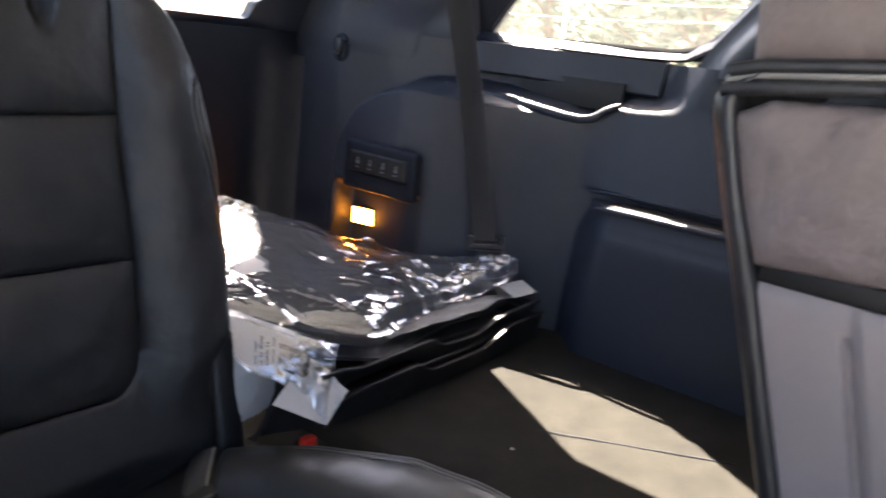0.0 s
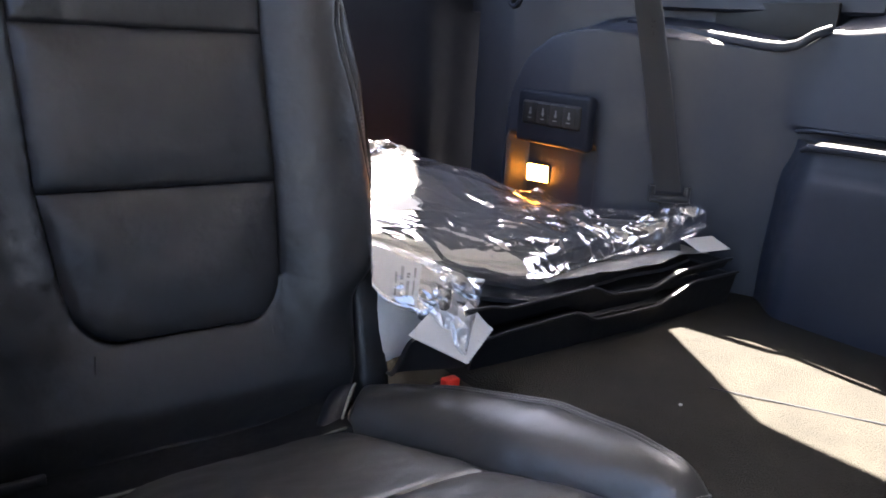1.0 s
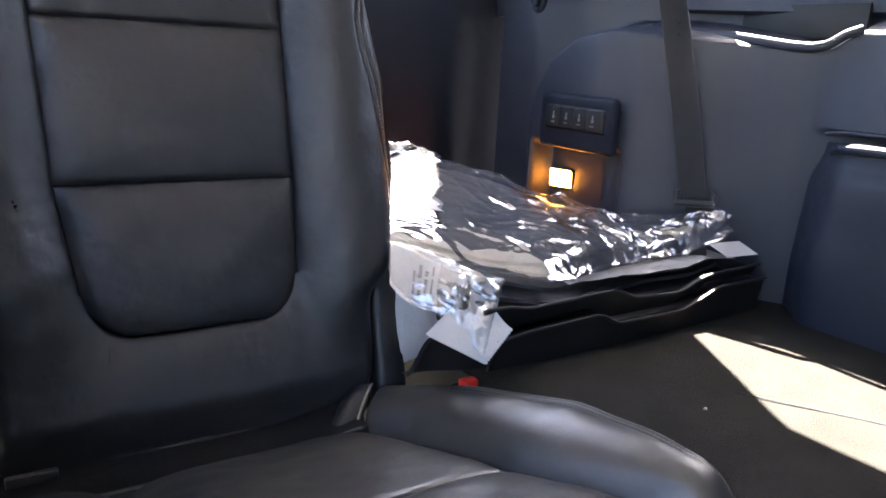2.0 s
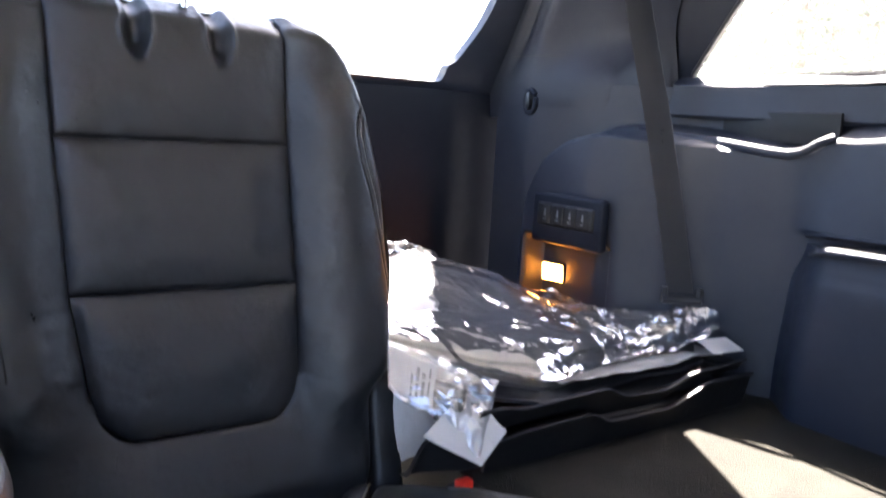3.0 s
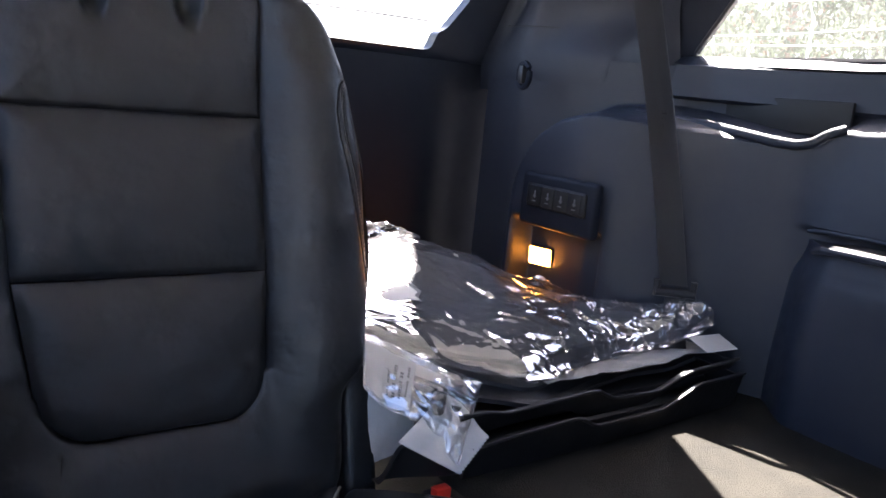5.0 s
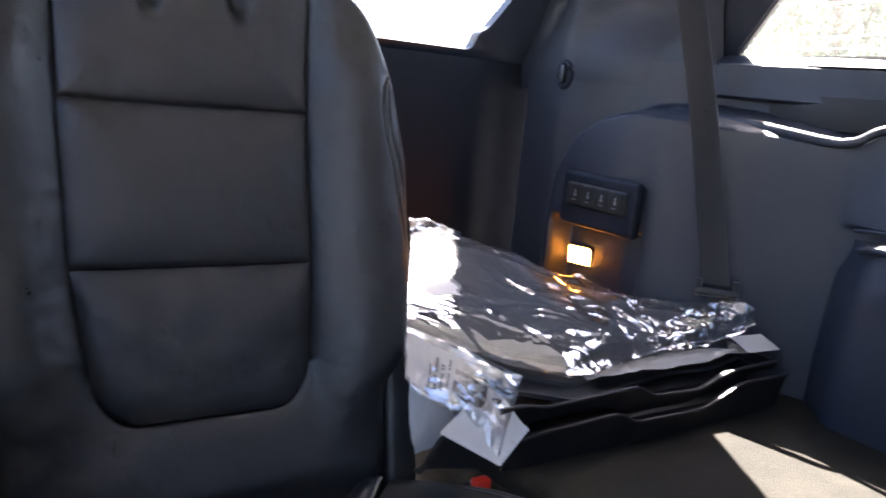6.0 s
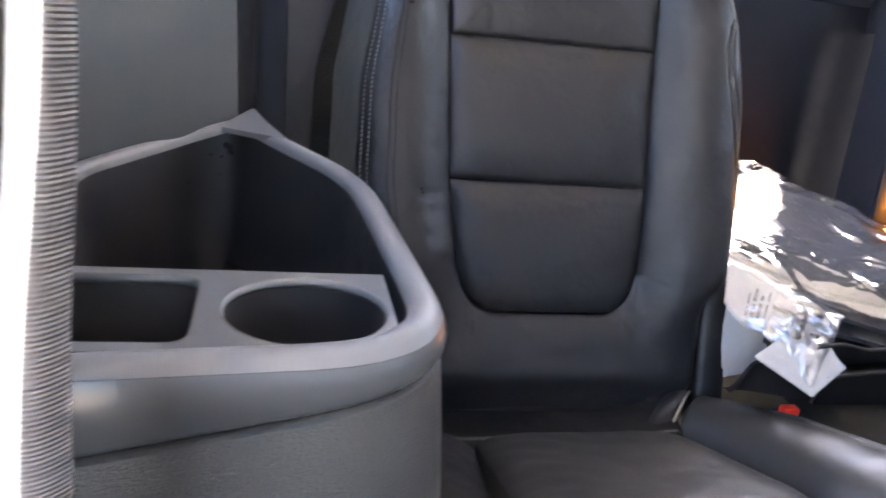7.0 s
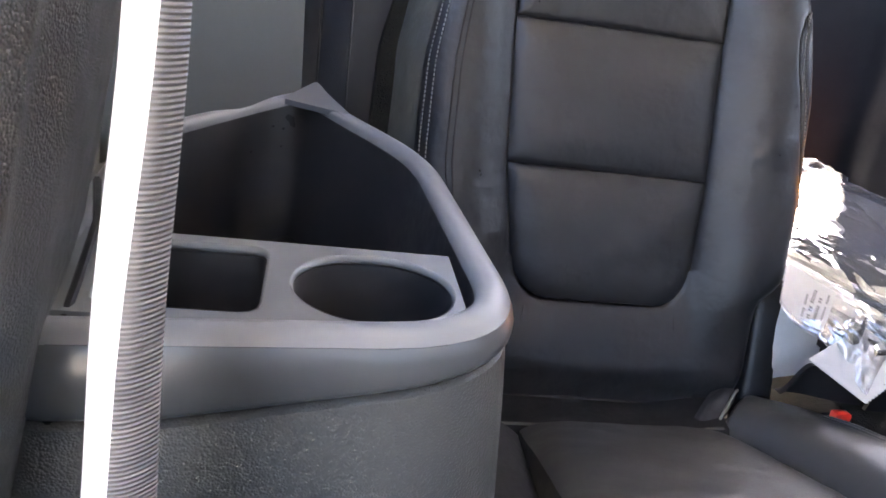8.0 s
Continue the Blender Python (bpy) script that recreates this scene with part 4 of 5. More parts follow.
circle = [(-0.343 + 0.056 * math.cos(a), 0.508 + 0.053 * math.sin(a)) for a in (math.tau * k / 48 for k in range(48))]
square = [tuple(p) for p in rounded([(-0.515, 0.458), (-0.414, 0.458), (-0.414, 0.560), (-0.515, 0.560)], 0.016)]
for name, lo, hi, hole in (("cup_plate", (-0.4035, 0.446), (-0.283, 0.572), circle), ("tray_plate", (-0.545, 0.446), (-0.4035, 0.572), square)):
    bm, _ = plate_ring(lo, hi, hole, 0.309, 0.09, 0.004)
    part(name, bm, PLATE, arm, "satin grey plate round a well")
    inner = bmesh.new()
    mid = sum((Vector(p) for p in hole), Vector((0, 0))) / len(hole)
    n = len(hole)
    rows = [[inner.verts.new(((Vector(p) - mid) * s + mid).to_3d() + Vector((0, 0, h))) for p in hole] for s, h in ((0.958, 0.3060), (0.90, 0.215))]
    for k in range(n):
        inner.faces.new([rows[0][k], rows[0][(k + 1) % n], rows[1][(k + 1) % n], rows[1][k]])
    inner.faces.new(rows[1])
    part("well", inner, BIN, arm, "black well")
part("tip_plate", pane(rounded([(-0.430, 0.958, 0.356), (-0.352, 0.905, 0.355), (-0.378, 0.965, 0.366), (-0.392, 0.992, 0.376)], 0.008), (0, 0, -0.006)), PLATE, arm)
part("divider", block((-0.545, 0.570, 0.17), (-0.290, 0.576, 0.3125), 0.002), PLATE, arm)

part("gap_seal", tube([(-0.500, 0.424, 0.240), (-0.518, 0.423, 0.242), (-0.526, 0.424, 0.250), (-0.527, 0.426, 0.265), (-0.522, 0.430, 0.292), (-0.521, 0.47, 0.314), (-0.530, 0.55, 0.326), (-0.548, 0.62, 0.334)], 0.003, 6), WELL, arm, "black gap along the side trim")

# upper trim, belts and pillar behind the armrest
def upper_trim(u, v):
    a, b = Vector((-0.612, 0.78)), Vector((-0.408, 0.985))
    p = a.lerp(b, u) + Vector((-0.5, 0.4)) * 0.02 * math.sin(math.pi * u)
    z = 0.295 + 0.35 * v
    return Vector((p.x - 0.012 * v, p.y + 0.03 * v, z + 0.022 * u * (1 - v)))


setting("upper_trim_left", sheet(bmesh.new(), upper_trim, 20, 12, lambda p, u, v: p + Vector((-0.02, 0.03, 0))), TRIM_GREEN, "smooth grey-green quarter trim above the armrest")


def pillar_left(u, v):
    x = -0.47 + 0.20 * u
    return Vector((x, 1.135 + 0.05 * v + 0.03 * (u - 0.4) ** 2 - 0.012 * math.exp(-((u - 0.30) / 0.10) ** 2), 0.05 + 0.95 * v))


setting("pillar_left", sheet(bmesh.new(), pillar_left, 24, 12, lambda p, u, v: p + Vector((0, 0.02, 0))), PILLAR, "dark grey pillar trim behind the seat belt")
belt_a = thing("rear_seat_belt", "black seat belt hanging beside the rear seat", "seat belt", (-0.37, 1.08, -0.1))
part("webbing", ribbon([(-0.372, 1.06, 0.0), (-0.372, 1.07, 0.3), (-0.378, 1.09, 0.7), (-0.40, 1.11, 1.0)], (1, -0.3, 0), 0.040, 0.0025), WEB_DARK, belt_a)

for side in (-1, 1):
    part("edge_cord", tube([Vector(p) + Vector((side * 0.0195, -side * 0.006, 0)) for p in ((-0.372, 1.058, 0.0), (-0.372, 1.068, 0.3), (-0.378, 1.088, 0.7), (-0.40, 1.108, 1.0))], 0.0016, 6), LEATHER, belt_a, "woven edge")

belt_b = thing("near_seat_belt", "pale ribbed seat belt hanging at the door, one side painted bright", "seat belt", (-0.46, 0.3, -0.3))


def near_belt(u, v):
    z = -0.29 + 1.35 * v
    k = (z - 0.29) / 0.20
    lx, mx, rx = -0.478 + 0.0145 * k, -0.463 + 0.0165 * k, -0.446 + 0.007 * k
    if z > 0.52:
        k2 = (z - 0.52)
        lx, mx, rx = lx - 0.06 * k2, mx - 0.03 * k2, rx - 0.03 * k2
    if u < 0.5:
        x, y = lx + (mx - lx) * u * 2, 0.318 - 0.022 * ease(0, 1, u * 2)
    else:
        x, y = mx + (rx - mx) * (u * 2 - 1), 0.296 + 0.012 * (u * 2 - 1) ** 2
    return Vector((x + 0.001 * math.sin(z * 30), y, z))


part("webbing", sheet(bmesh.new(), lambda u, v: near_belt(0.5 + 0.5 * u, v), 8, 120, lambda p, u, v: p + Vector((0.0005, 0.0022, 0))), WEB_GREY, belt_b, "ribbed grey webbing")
part("lit_side", sheet(bmesh.new(), lambda u, v: near_belt(0.5 * u, v), 8, 120, lambda p, u, v: p + Vector((0.0005, 0.0022, 0))), WEB_LIT, belt_b, "bright side of the belt, its light painted in")

belt_c = thing("side_seat_belt", "black seat belt hanging before the side trim", "seat belt", (0.87, 0.97, 0.1))
C = [(0.872, 0.958, 0.245), (0.846, 0.978, 0.40), (0.820, 1.000, 0.545), (0.800, 1.06, 0.77), (0.808, 1.095, 0.90), (0.83, 1.12, 1.0), (0.85, 1.15, 1.07)]
part("webbing", ribbon(resample(C, 30, False), (0.76, -0.65, 0), 0.047, 0.0025), WEB_DARK, belt_c)
acr = Vector((0.76, -0.65, 0)).normalized()
mid = Vector((0.873, 0.955, 0.238))
bm = bmesh.new()
for a, b in ((-0.036, -0.026), (0.026, 0.036)):
    tube([mid + acr * (a + b) / 2 + Vector((0, 0, 0.016)), mid + acr * (a + b) / 2 + Vector((0, 0, -0.012))], 0.006, 8, bm)
tube([mid + acr * -0.034 + Vector((0, 0, -0.006)), mid + acr * 0.034 + Vector((0, 0, -0.006))], 0.008, 8, bm)
part("anchor", bm, BIN, belt_c, "charcoal plastic anchor loop")
part("strap_end", ribbon([mid + Vector((0, 0, -0.01)), mid + Vector((0.01, 0.01, -0.06)), mid + Vector((0.02, 0.02, -0.10))], acr, 0.03, 0.003), WEB_DARK, belt_c)
part("guide_ring", tube([Vector((0.905 + 0.05 * math.cos(a), 1.10 - 0.04 * math.cos(a), 0.90 + 0.035 * math.sin(a))) for a in (math.pi * (1.0 + 1.1 * k / 16) for k in range(17))], 0.006, 8), TRIM, belt_c)

# ---- second-row seat, seen from its inner side ----
row2 = thing("second_row_seat", "grey leather second-row seat standing upright", "car seat", (0.6, 0.3, -0.3))


def rear_edge(z):
    return lin(z, [(-0.15, 0.141), (0.255, 0.275), (0.424, 0.331), (0.508, 0.361), (0.592, 0.386), (0.615, 0.380), (0.632, 0.345)])


EDGE = ((0.46, 0.0), (0.03, 0.0), (0.014, -0.002), (0.004, -0.008), (-0.003, -0.017), (-0.004, -0.024), (0.000, -0.030), (0.012, -0.033), (0.03, -0.033))


def edging(u, v):
    z = -0.15 + 0.782 * u
    dx, dy = EDGE[round(v * 8)]
    return Vector((0.40 + dx + 0.0015 * noise.noise(Vector((z * 20, v * 3, 1))), rear_edge(z) + dy, z))


def side_cloth(u, v):
    y = 0.06 + (rear_edge(0.44 + 0.16 * v) - 0.030 - 0.06) * u
    z0, z1 = 0.440 + 0.10 * (0.30 - y) * 0.6, 0.604 + 0.12 * (0.30 - y) * 0.6 - 0.012 * ease(0.88, 1.0, u)
    z = z0 + (z1 - z0) * v
    d = min((1 - u) * 0.28, v * 0.16, (1 - v) * 0.16)
    x = 0.402 - 0.020 * (1 - math.exp(-d / 0.018)) + 0.006 * (1 - min(d / 0.005, 1)) ** 2
    x += 0.0045 * noise.noise(Vector((y * 22 + z * 6, z * 5, 3))) + 0.002 * noise.noise(Vector((y * 50, z * 14, 6)))
    return Vector((x, y, z))


def lower_side(u, v):
    z = -0.15 + 0.574 * v
    y = 0.0 + (rear_edge(z) - 0.027) * u
    g = y - (0.220 - (0.430 - z) * 0.299)
    x = 0.4035 + 0.009 * math.exp(-(g / 0.0045) ** 4) * (1 - ease(0.385, 0.395, z)) - 0.005 * (1 - ease(-0.018, -0.006, g)) + 0.006 * ease(0.415, 0.424, z)
    return Vector((x + 0.004 * (1 - min((1 - u) * 0.25 / 0.006, 1)) ** 2, y, z))


def top_pad(u, v):
    y = 0.05 + (0.348 + 0.02 * v - 0.05) * u
    z = 0.640 + 0.19 * v + 0.10 * (0.30 - y) * 0.4
    d = min((1 - u) * 0.3, v * 0.2, (1 - v) * 0.2)
    return Vector((0.408 - 0.020 * (1 - math.exp(-d / 0.02)) + 0.004 * noise.noise(Vector((y * 24, z * 12, 8))), y, z))


back_of = lambda p, u, v: Vector((0.86, p.y, p.z))
part("backrest_edge", sheet(bmesh.new(), edging, 90, 8), LEATHER, row2, "black leather edging", crisp=80)
part("backrest", sheet(bmesh.new(), side_cloth, 70, 50, back_of), GREY_LEATHER, row2, "soft grey leather side panel")
part("lower_cover", sheet(bmesh.new(), lower_side, 120, 60, back_of), GREY_PLASTIC, row2, "grey plastic side cover with a deep groove")
part("headrest", sheet(bmesh.new(), top_pad, 50, 40, back_of), GREY_LEATHER, row2, "grey leather upper pad")
# dark strip stands in for the shade of the open gap
part("shadow_gap", block((0.406, 0.0, 0.425), (0.80, 0.300, 0.446), 0.002), FLAP, row2, "dark strip painting the shade between cover and cushion")
for h, r, m in ((0.0, 0.0085, LEATHER), (0.012, 0.004, STITCH), (0.020, 0.0075, LEATHER)):
    part("top_seam", tube([(0.404 - 0.003 * h / 0.02, 0.372 - 0.3 * h, 0.606 + h), (0.399, 0.335, 0.613 + h), (0.397, 0.22, 0.624 + h), (0.397, 0.05, 0.640 + h)], r, 10), m, row2)

# ---- load on the cargo floor ----
def tray(name, lip, low, y0, y1, label):
    t = thing(name, label, "tray", (0.62, 1.0, 0.065))
    xs = [lip[0][0] + (lip[-1][0] - lip[0][0]) * k / 80 for k in range(81)]
    bm = bmesh.new()

    def face(u, v):
        x = xs[round(u * 80)]
        z = low(x) + (lin(x, lip) - low(x)) * v
        return Vector((x, y0 + 0.012 * (1 - v) + 0.03 * u * u - 0.01 * u, z))
    sheet(bm, face, 80, 4, lambda p, u, v: p + Vector((0, 0.006, 0)))
    part("front_wall", bm, WELL, t)
    part("lip", tube([(x, y0 - 0.002 + 0.03 * ((x - xs[0]) / (xs[-1] - xs[0])) ** 2 - 0.01 * (x - xs[0]) / (xs[-1] - xs[0]), lin(x, lip)) for x in xs], 0.0025, 7), GLOSS, t, "thin shiny rolled lip")
    part("deck", block((xs[0], y0 + 0.04, lin(0.62, lip) - 0.03), (xs[-1] - 0.05, y1, lin(0.62, lip) - 0.012), 0.006), WELL, t)
    for x in (xs[0], xs[-1] - 0.006):
        part("side_wall", block((x, y0 + 0.03, low(x)), (x + 0.006, y1, lin(x, lip) - 0.004), 0.002), WELL, t)
    return t


lower_lip = [(0.335, 0.110), (0.40, 0.117), (0.52, 0.122), (0.551, 0.103), (0.70, 0.101), (0.784, 0.127), (0.92, 0.124)]
low_tray = tray("cargo_tray", lower_lip, lambda x: 0.065, 0.808, 1.30, "black moulded cargo tray with a notched lip")


def tray_corner(u, v):
    x = 0.232 + 0.106 * u
    top = 0.066 + 0.046 * ease(0.0, 0.32, u)
    return Vector((x, 0.850 - 0.026 * ease(0.1, 1.0, u) + 0.010 * (1 - v), 0.065 + (top - 0.065) * v))


part("corner_wall", sheet(bmesh.new(), tray_corner, 20, 6, lambda p, u, v: p + Vector((0, 0.008, 0))), WELL, low_tray, "sloping black corner of the tray")
tray("cargo_tray", [(0.325, 0.150), (0.37, 0.150), (0.39, 0.143), (0.562, 0.150), (0.594, 0.132), (0.70, 0.126), (0.764, 0.145), (0.915, 0.146)], lambda x: lin(x, lower_lip) + 0.002, 0.820, 1.30, "black cargo tray stacked on another")

# the bag: front edge and rear edge of its lower outline
FRONT = resample([(0.18, 1.035, 0.222), (0.28, 0.972, 0.205), (0.38, 0.906, 0.176), (0.468, 0.856, 0.163), (0.500, 0.858, 0.162), (0.617, 0.890, 0.163), (0.70, 0.906, 0.160), (0.786, 0.898, 0.164), (0.86, 0.888, 0.182), (0.895, 0.884, 0.196)], 61, False)
REAR = resample([(0.28, 1.27, 0.262), (0.38, 1.235, 0.280), (0.46, 1.22, 0.294), (0.53, 1.21, 0.280), (0.60, 1.19, 0.252), (0.66, 1.18, 0.222), (0.74, 1.15, 0.196), (0.81, 1.09, 0.184), (0.86, 1.03, 0.184), (0.905, 0.94, 0.192)], 61, False)


def crumple(x, y, s, seed):
    """Small sharp folds."""
    v = 0.0
    for k, (f, a) in enumerate(((12, 0.6), (27, 0.3), (55, 0.1))):
        v += a * (1 - 2 * abs(noise.noise(Vector((x * f, y * f * 1.2, seed + 3.1 * k)))))
    return s * (v - 0.5)


def bag_base(u, v):
    i = min(int(u * 60), 59)
    a, b = FRONT[i].lerp(FRONT[i + 1], u * 60 - i), REAR[i].lerp(REAR[i + 1], u * 60 - i)
    p = a.lerp(b, v)
    p.z += (0.007 + 0.009 * ease(0.35, 0.5, u)) * ease(0.0, 0.10, v) * (1 - ease(0.88, 1.0, v)) + 0.018 * math.sin(math.pi * v ** 0.8) * ease(0.3, 0.6, u) * (1 - 0.4 * u)
    return p


mats = thing("floor_mats", "stack of black floor mats inside the clear bag", "floor mats", (0.58, 1.0, 0.14))
for k, (u0, u1, v0) in enumerate(((0.10, 0.93, -0.045), (0.12, 0.88, 0.03), (0.14, 0.74, 0.10))):
    def mat(u, v, k=k, u0=u0, u1=u1, v0=v0):
        p = bag_base(u0 + (u1 - u0) * u, max(v0 + (0.92 - v0) * v, 0))
        p.y += min(v0 + (0.92 - v0) * v, 0) * 0.4
        return p + Vector((0, 0.004 * noise.noise(Vector((u * 7, k, 1))), -0.030 + 0.0105 * k + 0.003 * noise.noise(Vector((p.x * 9, p.y * 9, k)))))
    part("mat", sheet(bmesh.new(), mat, 60, 24, lambda p, u, v: p - Vector((0, 0, 0.006))), MAT, mats)

# folds of the stiff film: straight sharp ridges of differing length
RND = random.Random(23)
RIDGES = []
for k in range(460):
    u = RND.random() ** 0.75
    v = RND.random() ** (1.0 if u < 0.45 else 1.5)
    steep = 0.30 + 0.70 * max(ease(0.35, 0.55, u), 0.7 * (1 - ease(0.10, 0.30, v)))
    ang = RND.gauss(-0.55, 0.45) if u < 0.55 else RND.uniform(0, math.pi)
    p = bag_base(u, v)
    RIDGES.append((p.x, p.y, math.cos(ang), math.sin(ang), RND.uniform(0.02, 0.09) * (1.6 - steep), RND.uniform(0.003, 0.011), RND.uniform(-0.5, 1.0) * 0.0060 * steep))


def bag_top(u, v):
    p = bag_base(u, v)
    edge = ease(0, 0.05, min(v, 1 - v))
    h = 0.0
    for x, y, c, s, half, wide, high in RIDGES:
        dx, dy = p.x - x, p.y - y
        a = abs(dx * c + dy * s)
        if a < half:
            b = abs(dy * c - dx * s)
            if b < wide:
                h += high * (1 - b / wide) * (1 - a / half)
    swell = 0.010 * noise.noise(Vector((p.x * 9, p.y * 9, 2))) + 0.012 * noise.noise(Vector((p.x * 20, p.y * 20, 6))) * ease(0.42, 0.6, u)
    p.z += h * (0.3 + 0.7 * edge) + swell * edge
    p.y += 0.010 * noise.noise(Vector((p.x * 18, 4, 2))) * (1 - edge)
    return p


bag = thing("plastic_bag", "crumpled clear plastic bag holding black floor mats", "bag", (0.58, 1.0, 0.15))
part("film", sheet(bmesh.new(), bag_top, 300, 150), FILM, bag, crisp=25)


def bag_under(u, v):
    p = bag_base(0.06 + 0.94 * u, 0.0)
    q = bag_base(0.06 + 0.94 * u, 0.22)
    r = p.lerp(q, v)
    return Vector((r.x, r.y - 0.004 * (1 - v), p.z - 0.004 + 0.010 * v + crumple(p.x * 1.4, v * 0.1, 0.008, 3) * (0.2 + 0.8 * (1 - v))))


part("film_underside", sheet(bmesh.new(), bag_under, 120, 14), FILM, bag, crisp=30)


def bag_flap(u, v):
    p = bag_base(0.30 * u, 0.93).lerp(bag_base(0.30 * u, 1.0), v)
    lean = 0.026 * (1 - ease(0.55, 1.0, u)) + 0.004
    return p + Vector((0.01 * v, 0.004 * v + 0.01 * noise.noise(Vector((u * 6, v * 2, 3))), lean * v + 0.006 * noise.noise(Vector((u * 12, v * 3, 9)))))


part("mouth_flap", sheet(bmesh.new(), bag_flap, 50, 14), FILM, bag, "loose see-through mouth of the bag", crisp=30)


def bag_tip(u, v):
    c = Vector((0.846, 0.896, 0.202))
    a = math.pi * (u * 1.2 - 0.1)
    r = (0.010 + 0.016 * abs(math.sin(u * 15))) * v
    return c + Vector((math.cos(a) * r * 1.2, 0.01 * v, math.sin(a) * r * 1.1 - 0.012))


part("knotted_tip", sheet(bmesh.new(), bag_tip, 30, 6), FILM, bag, "torn star-shaped tip of film", crisp=20)

pouch = thing("small_plastic_pouch", "small clear pouch with a white printed label", "bag", (0.29, 0.87, 0.12))


def pouch_face(sign):
    def f(u, v):
        a = Vector((0.258, 0.955, 0.222)).lerp(Vector((0.366, 0.838, 0.182)), u)
        b = Vector((0.232, 0.905, 0.172)).lerp(Vector((0.312, 0.800, 0.100)), u)
        p = b.lerp(a, v)
        p.z -= 0.012 * math.sin(math.pi * v) * (1 - u) * 0 + 0.006 * math.sin(u * 9) * (1 - v)
        fat = (math.sin(math.pi * u) * math.sin(math.pi * v)) ** 0.55
        n = Vector((-0.35, -0.75, 0.55))
        return p + n * (sign * (0.007 + 0.016 * ease(0.5, 0.8, u)) * fat + crumple(u * 0.26, v * 0.17, 0.010, 7 + sign) * (0.25 + 0.75 * ease(0.45, 0.7, u)) * (0.25 + fat))
    return f


bm = bmesh.new()
sheet(bm, pouch_face(1), 70, 50)
sheet(bm, pouch_face(-1), 70, 50)
part("film", bm, FILM, pouch, crisp=30)


def label_at(u, v):
    return pouch_face(0.35)(0.20 + 0.26 * u, 0.12 + 0.74 * v)


part("label", sheet(bmesh.new(), label_at, 10, 14, lambda p, u, v: p + Vector((0, 0.0006, 0))), PAPER, pouch, "white printed label")
bars = bmesh.new()
for k, (u0, w, words) in enumerate(((0.10, 0.09, (0.08, 0.30, 0.36, 0.62)), (0.30, 0.12, (0.10, 0.22, 0.28, 0.42, 0.48, 0.80)), (0.52, 0.12, (0.12, 0.50, 0.56, 0.70)), (0.76, 0.08, (0.20, 0.55, 0.62, 0.86)))):
    for v0, v1 in zip(words[::2], words[1::2]):
        n = max(2, int((v1 - v0) / 0.05))
        for i in range(n):
            a, b = v0 + (v1 - v0) * i / n, v0 + (v1 - v0) * (i + 0.68) / n
            q = [label_at(x, y) + Vector((-0.0005, -0.0012, 0.0008)) for x, y in ((u0, a), (u0 + w, a), (u0 + w, b), (u0, b))]
            bars.faces.new([bars.verts.new(p) for p in q])
part("print", bars, INK, pouch, smooth=False)
fit_a, fit_b = pouch_face(0)(0.70, 0.40), pouch_face(0)(0.86, 0.45)
lump = bmesh.new()
tube([fit_a + Vector((0, 0.004, -0.022)), fit_a, fit_a + Vector((0.006, 0.004, 0.020))], 0.012, 10, lump, 0.7)
tube([fit_b + Vector((0, 0.006, -0.018)), fit_b + Vector((0.004, 0.004, 0.016))], 0.007, 8, lump)
part("fittings", lump, GLOSS, pouch, "black plastic fittings")
liner = lambda u, v: pouch_face(-0.6)(0.02 + 0.20 * u, 0.10 + 0.80 * v)
part("backing_paper", sheet(bmesh.new(), liner, 16, 14, lambda p, u, v: p + Vector((0, 0.0006, -0.0004))), PAPER, pouch, "cream backing sheet")


def paper(name_at, nu, nv, label, mat=PAPER):
    ob = mesh_ob("paper_sheet", sheet(bmesh.new(), name_at, nu, nv, lambda p, u, v: p - Vector((0, 0, 0.0008))), mat)
    return tagged(ob, label, "paper")


def paper_main(u, v):
    x = 0.50 + 0.385 * u
    ragged = 0.008 * noise.noise(Vector((u * 5, 2, 7))) + 0.003 * noise.noise(Vector((u * 22, 5, 1)))
    y = 0.858 + 0.060 * v + 0.006 * u + ragged * (1 - v)
    return Vector((x, y, 0.1535 + 0.006 * math.sin(u * 9 + 0.6) * (1 - v) * u + 0.004 * noise.noise(Vector((u * 7, v * 2, 3)))))


def paper_strip(u, v):
    x, y = 0.835 + 0.082 * u, 0.846 + 0.040 * v
    return Vector((x + (0.002 if round(v * 20) % 2 else 0) * (u > 0.99), y, 0.164 - 0.003 * u + 0.014 * v))


def paper_corner(u, v):
    a, b, c, d = Vector((0.243, 0.832, 0.127)), Vector((0.312, 0.798, 0.088)), Vector((0.357, 0.801, 0.130)), Vector((0.322, 0.855, 0.168))
    p = a.lerp(b, u).lerp(d.lerp(c, u), v)
    if u > 0.99:
        p += Vector((0.0022, -0.001, -0.001)) * (round(v * 24) % 2)
    return p + Vector((0, -0.004, 0.004)) * math.sin(u * 5) * v


def paper_left(u, v):
    a, b, c, d = Vector((0.266, 0.992, 0.205)), Vector((0.262, 0.940, 0.040)), Vector((0.328, 0.938, 0.056)), Vector((0.360, 0.915, 0.165))
    p = a.lerp(b, v).lerp(d.lerp(c, v), u)
    return p + Vector((-0.004, -0.012, 0.004)) * math.sin(math.pi * v) * math.sin(u * 3 + 0.6) + Vector((0, 0.003, 0)) * noise.noise(Vector((u * 6, v * 6, 4)))


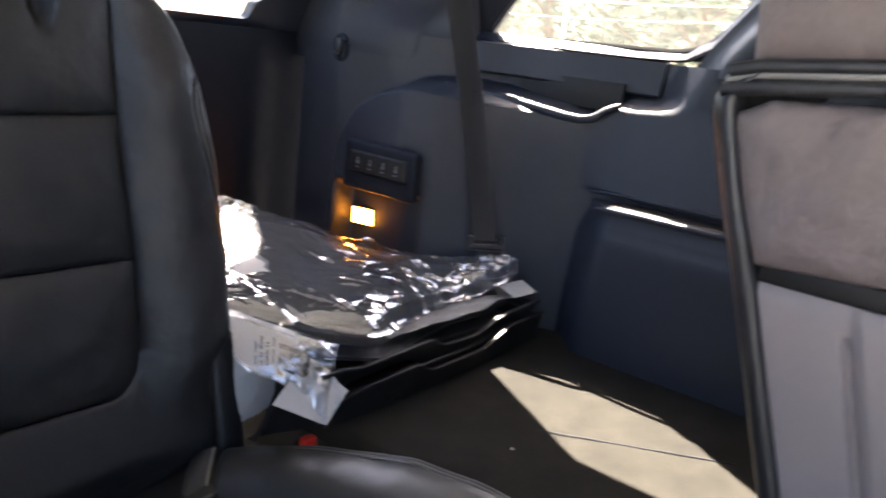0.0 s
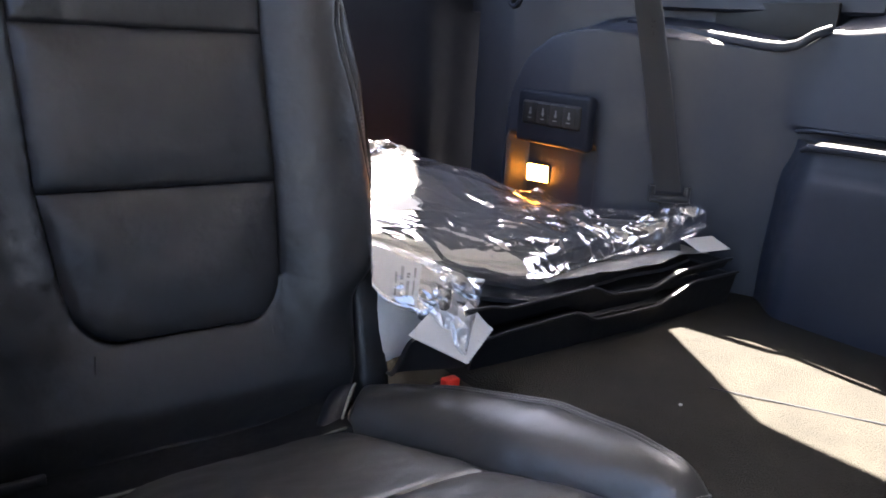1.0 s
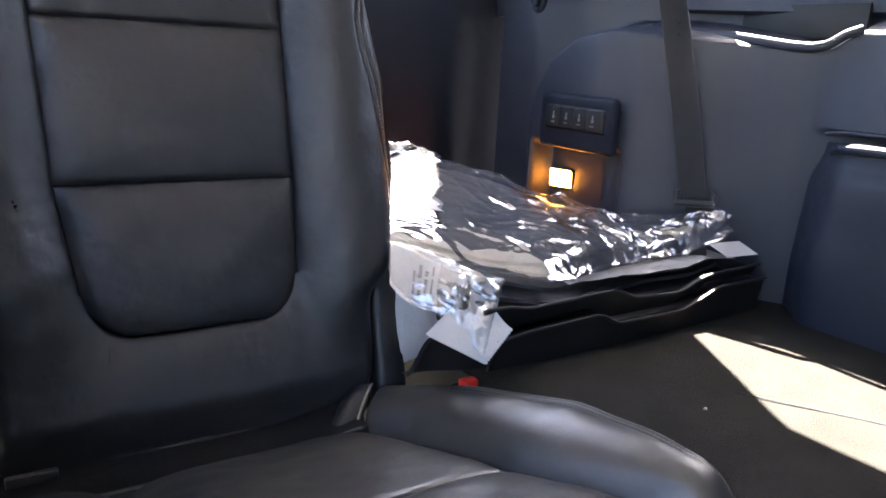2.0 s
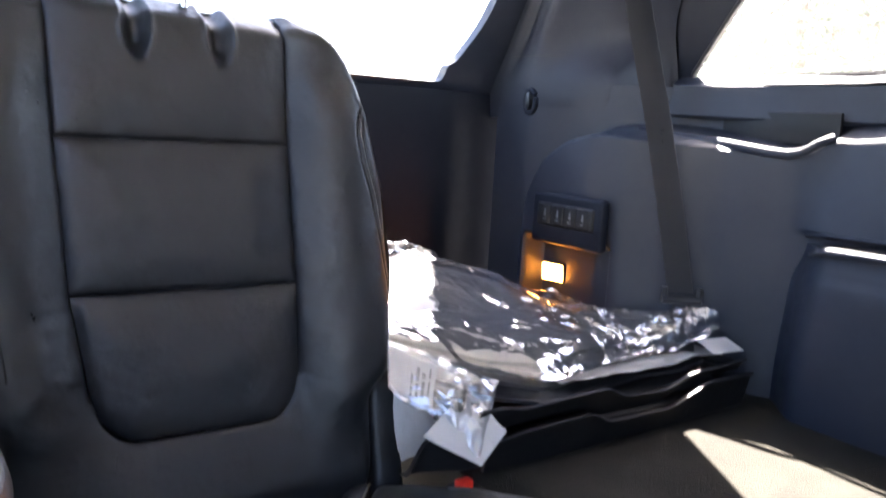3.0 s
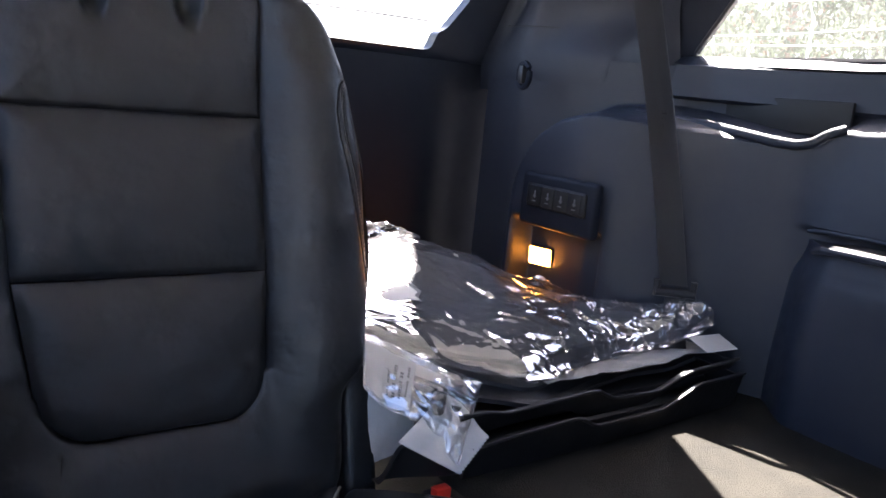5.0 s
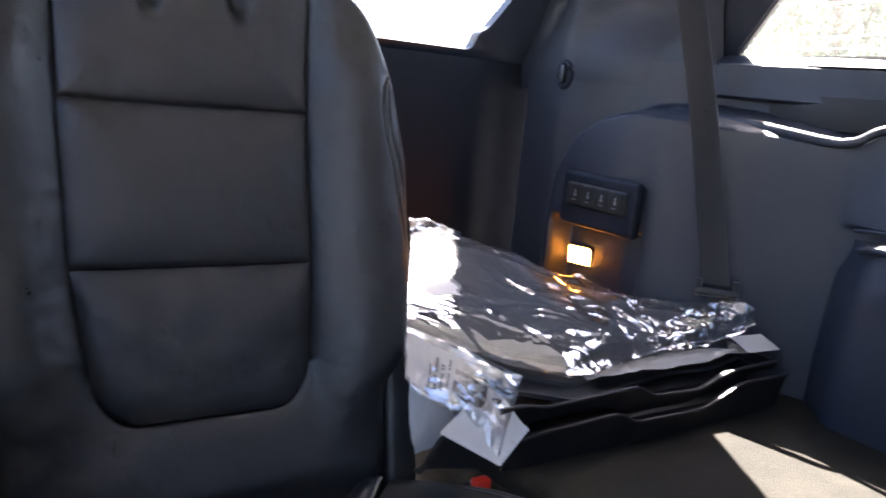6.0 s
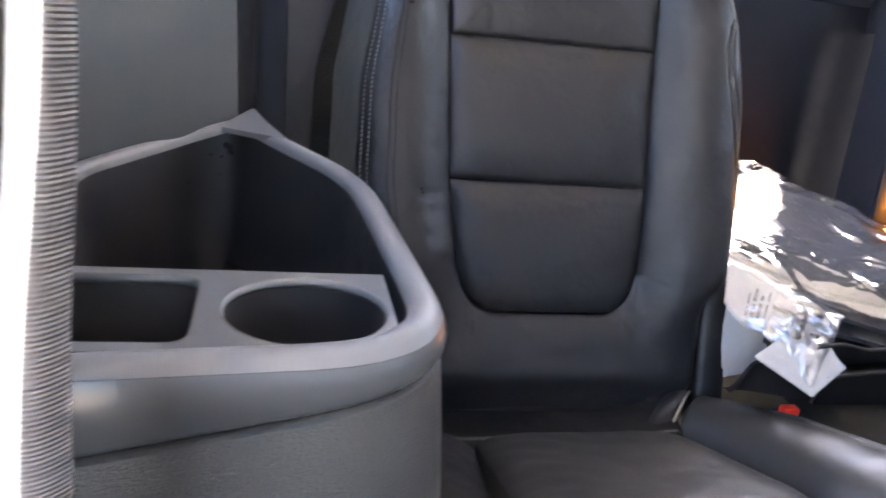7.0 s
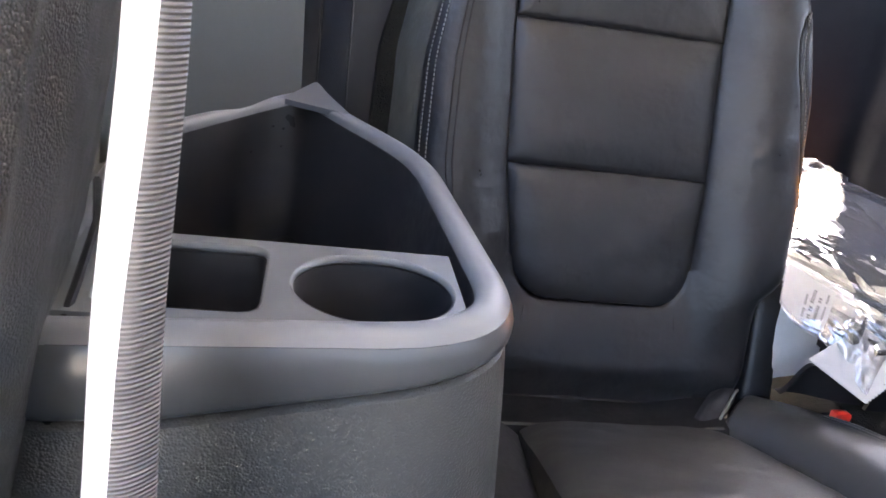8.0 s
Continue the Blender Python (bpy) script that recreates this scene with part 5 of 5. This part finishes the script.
# white sheet helps paint the rear window's reflection on the film
def paper_glare(u, v):
    p = bag_base(0.02 + (0.25 + 0.07 * noise.noise(Vector((v * 5, 3, 1)))) * u, 0.30 + 0.62 * v + 0.10 * u * u)
    return p + Vector((0, 0, -0.004 + 0.003 * math.sin(u * 9 + v * 5) + 0.002 * noise.noise(Vector((p.x * 30, p.y * 30, 2)))))


paper(paper_glare, 24, 24, "white sheet under the clear film, painting its bright reflection")
paper(paper_main, 60, 10, "creased grey paper lying under the plastic bag, shade in its colour", PAPER_SHADED)
paper(paper_strip, 10, 20, "torn white paper strip lying on the tray")
paper(paper_corner, 20, 24, "white paper with a serrated edge hanging off the tray")
paper(paper_left, 14, 14, "white paper standing against the seat's side")

# ---- outside ----
setting("ground", pane([(-400, -400, -0.78), (400, -400, -0.78), (400, 400, -0.78), (-400, 400, -0.78)], (0, 0, -0.2)), ASPHALT, "sunlit pale concrete round the car", "ground", smooth=False)


def make_tree(at):
    rnd = random.Random(5)
    t = thing("tree", "leafy green tree standing beside the street", "tree", at, "street trees")
    base = Vector(at)
    tr = bmesh.new()
    tube([base, base + Vector((0.1, 0, 1.5)), base + Vector((0, 0.1, 3.2)), base + Vector((0.1, 0.2, 5.0))], 0.16, 8, tr, 0.4)
    tips = []
    for k in range(14):
        s = base + Vector((0.05, 0.05, 0.9 + 0.28 * k))
        a = k * 2.4
        e = s + Vector((math.cos(a), math.sin(a), 0.55)) * rnd.uniform(1.0, 2.0)
        tube([s, s.lerp(e, 0.5) + Vector((0, 0, -0.1)), e], 0.05, 6, tr, 0.3)
        tips += [s.lerp(e, 0.5), s.lerp(e, 0.8), e]
    part("trunk", tr, BARK, t)
    cr = bmesh.new()
    for tip in tips:
        for _ in range(130):
            p = tip + Vector((rnd.gauss(0, 0.42), rnd.gauss(0, 0.42), rnd.gauss(0, 0.34)))
            q = Euler((rnd.uniform(0, 3), rnd.uniform(0, 3), rnd.uniform(0, 6))).to_matrix()
            s = rnd.uniform(0.04, 0.10)
            vs = [cr.verts.new(p + q @ Vector(c) * s) for c in ((-1, 0, 0), (0, -0.45, 0.1), (1, 0, 0), (0, 0.45, 0.1))]
            cr.faces.new(vs)
    part("crown", cr, LEAF, t, smooth=False)
    return t


first = make_tree((13.0, 8.5, -0.78))
for k, (x, y, s) in enumerate(((12.5, 5.2, 0.95), (16, 11.5, 1.2), (15, 7.0, 1.1), (11.5, 9.8, 0.8), (18, 9.5, 1.3), (17, 5.5, 1.2), (14, 12.8, 1.0), (-1.5, 24, 1.1), (-4.5, 26, 1.2))):
    c = copy_thing(first, Matrix.Translation((x, y, -0.78)) @ Matrix.Rotation(k * 1.7, 4, "Z"))
    c.scale = (s, s, s)
post = thing("street_lamp", "pale steel street lamp with a curved arm", "street lamp", (9.6, 6.1, -0.78))
part("pole", tube([(9.6, 6.1, -0.78), (9.6, 6.1, 1.9), (9.57, 6.2, 2.15), (9.5, 6.4, 2.25), (9.45, 6.6, 2.2)], 0.018, 8, taper=0.7), STEEL, post)
for k, (z0, z1) in enumerate(((1.35, 1.30), (1.50, 1.62), (2.05, 1.75), (1.75, 1.80), (2.25, 2.45))):
    w = thing("overhead_cable", "pale cable strung along the street", "cable", (9, 6, z0), "street cables")
    part("strand", tube([(9.0 + 0.1 * k, 1.0 + 11 * s, z0 + (z1 - z0) * s - 0.25 * math.sin(math.pi * s)) for s in (i / 16 for i in range(17))], 0.006, 5), CABLE, w)
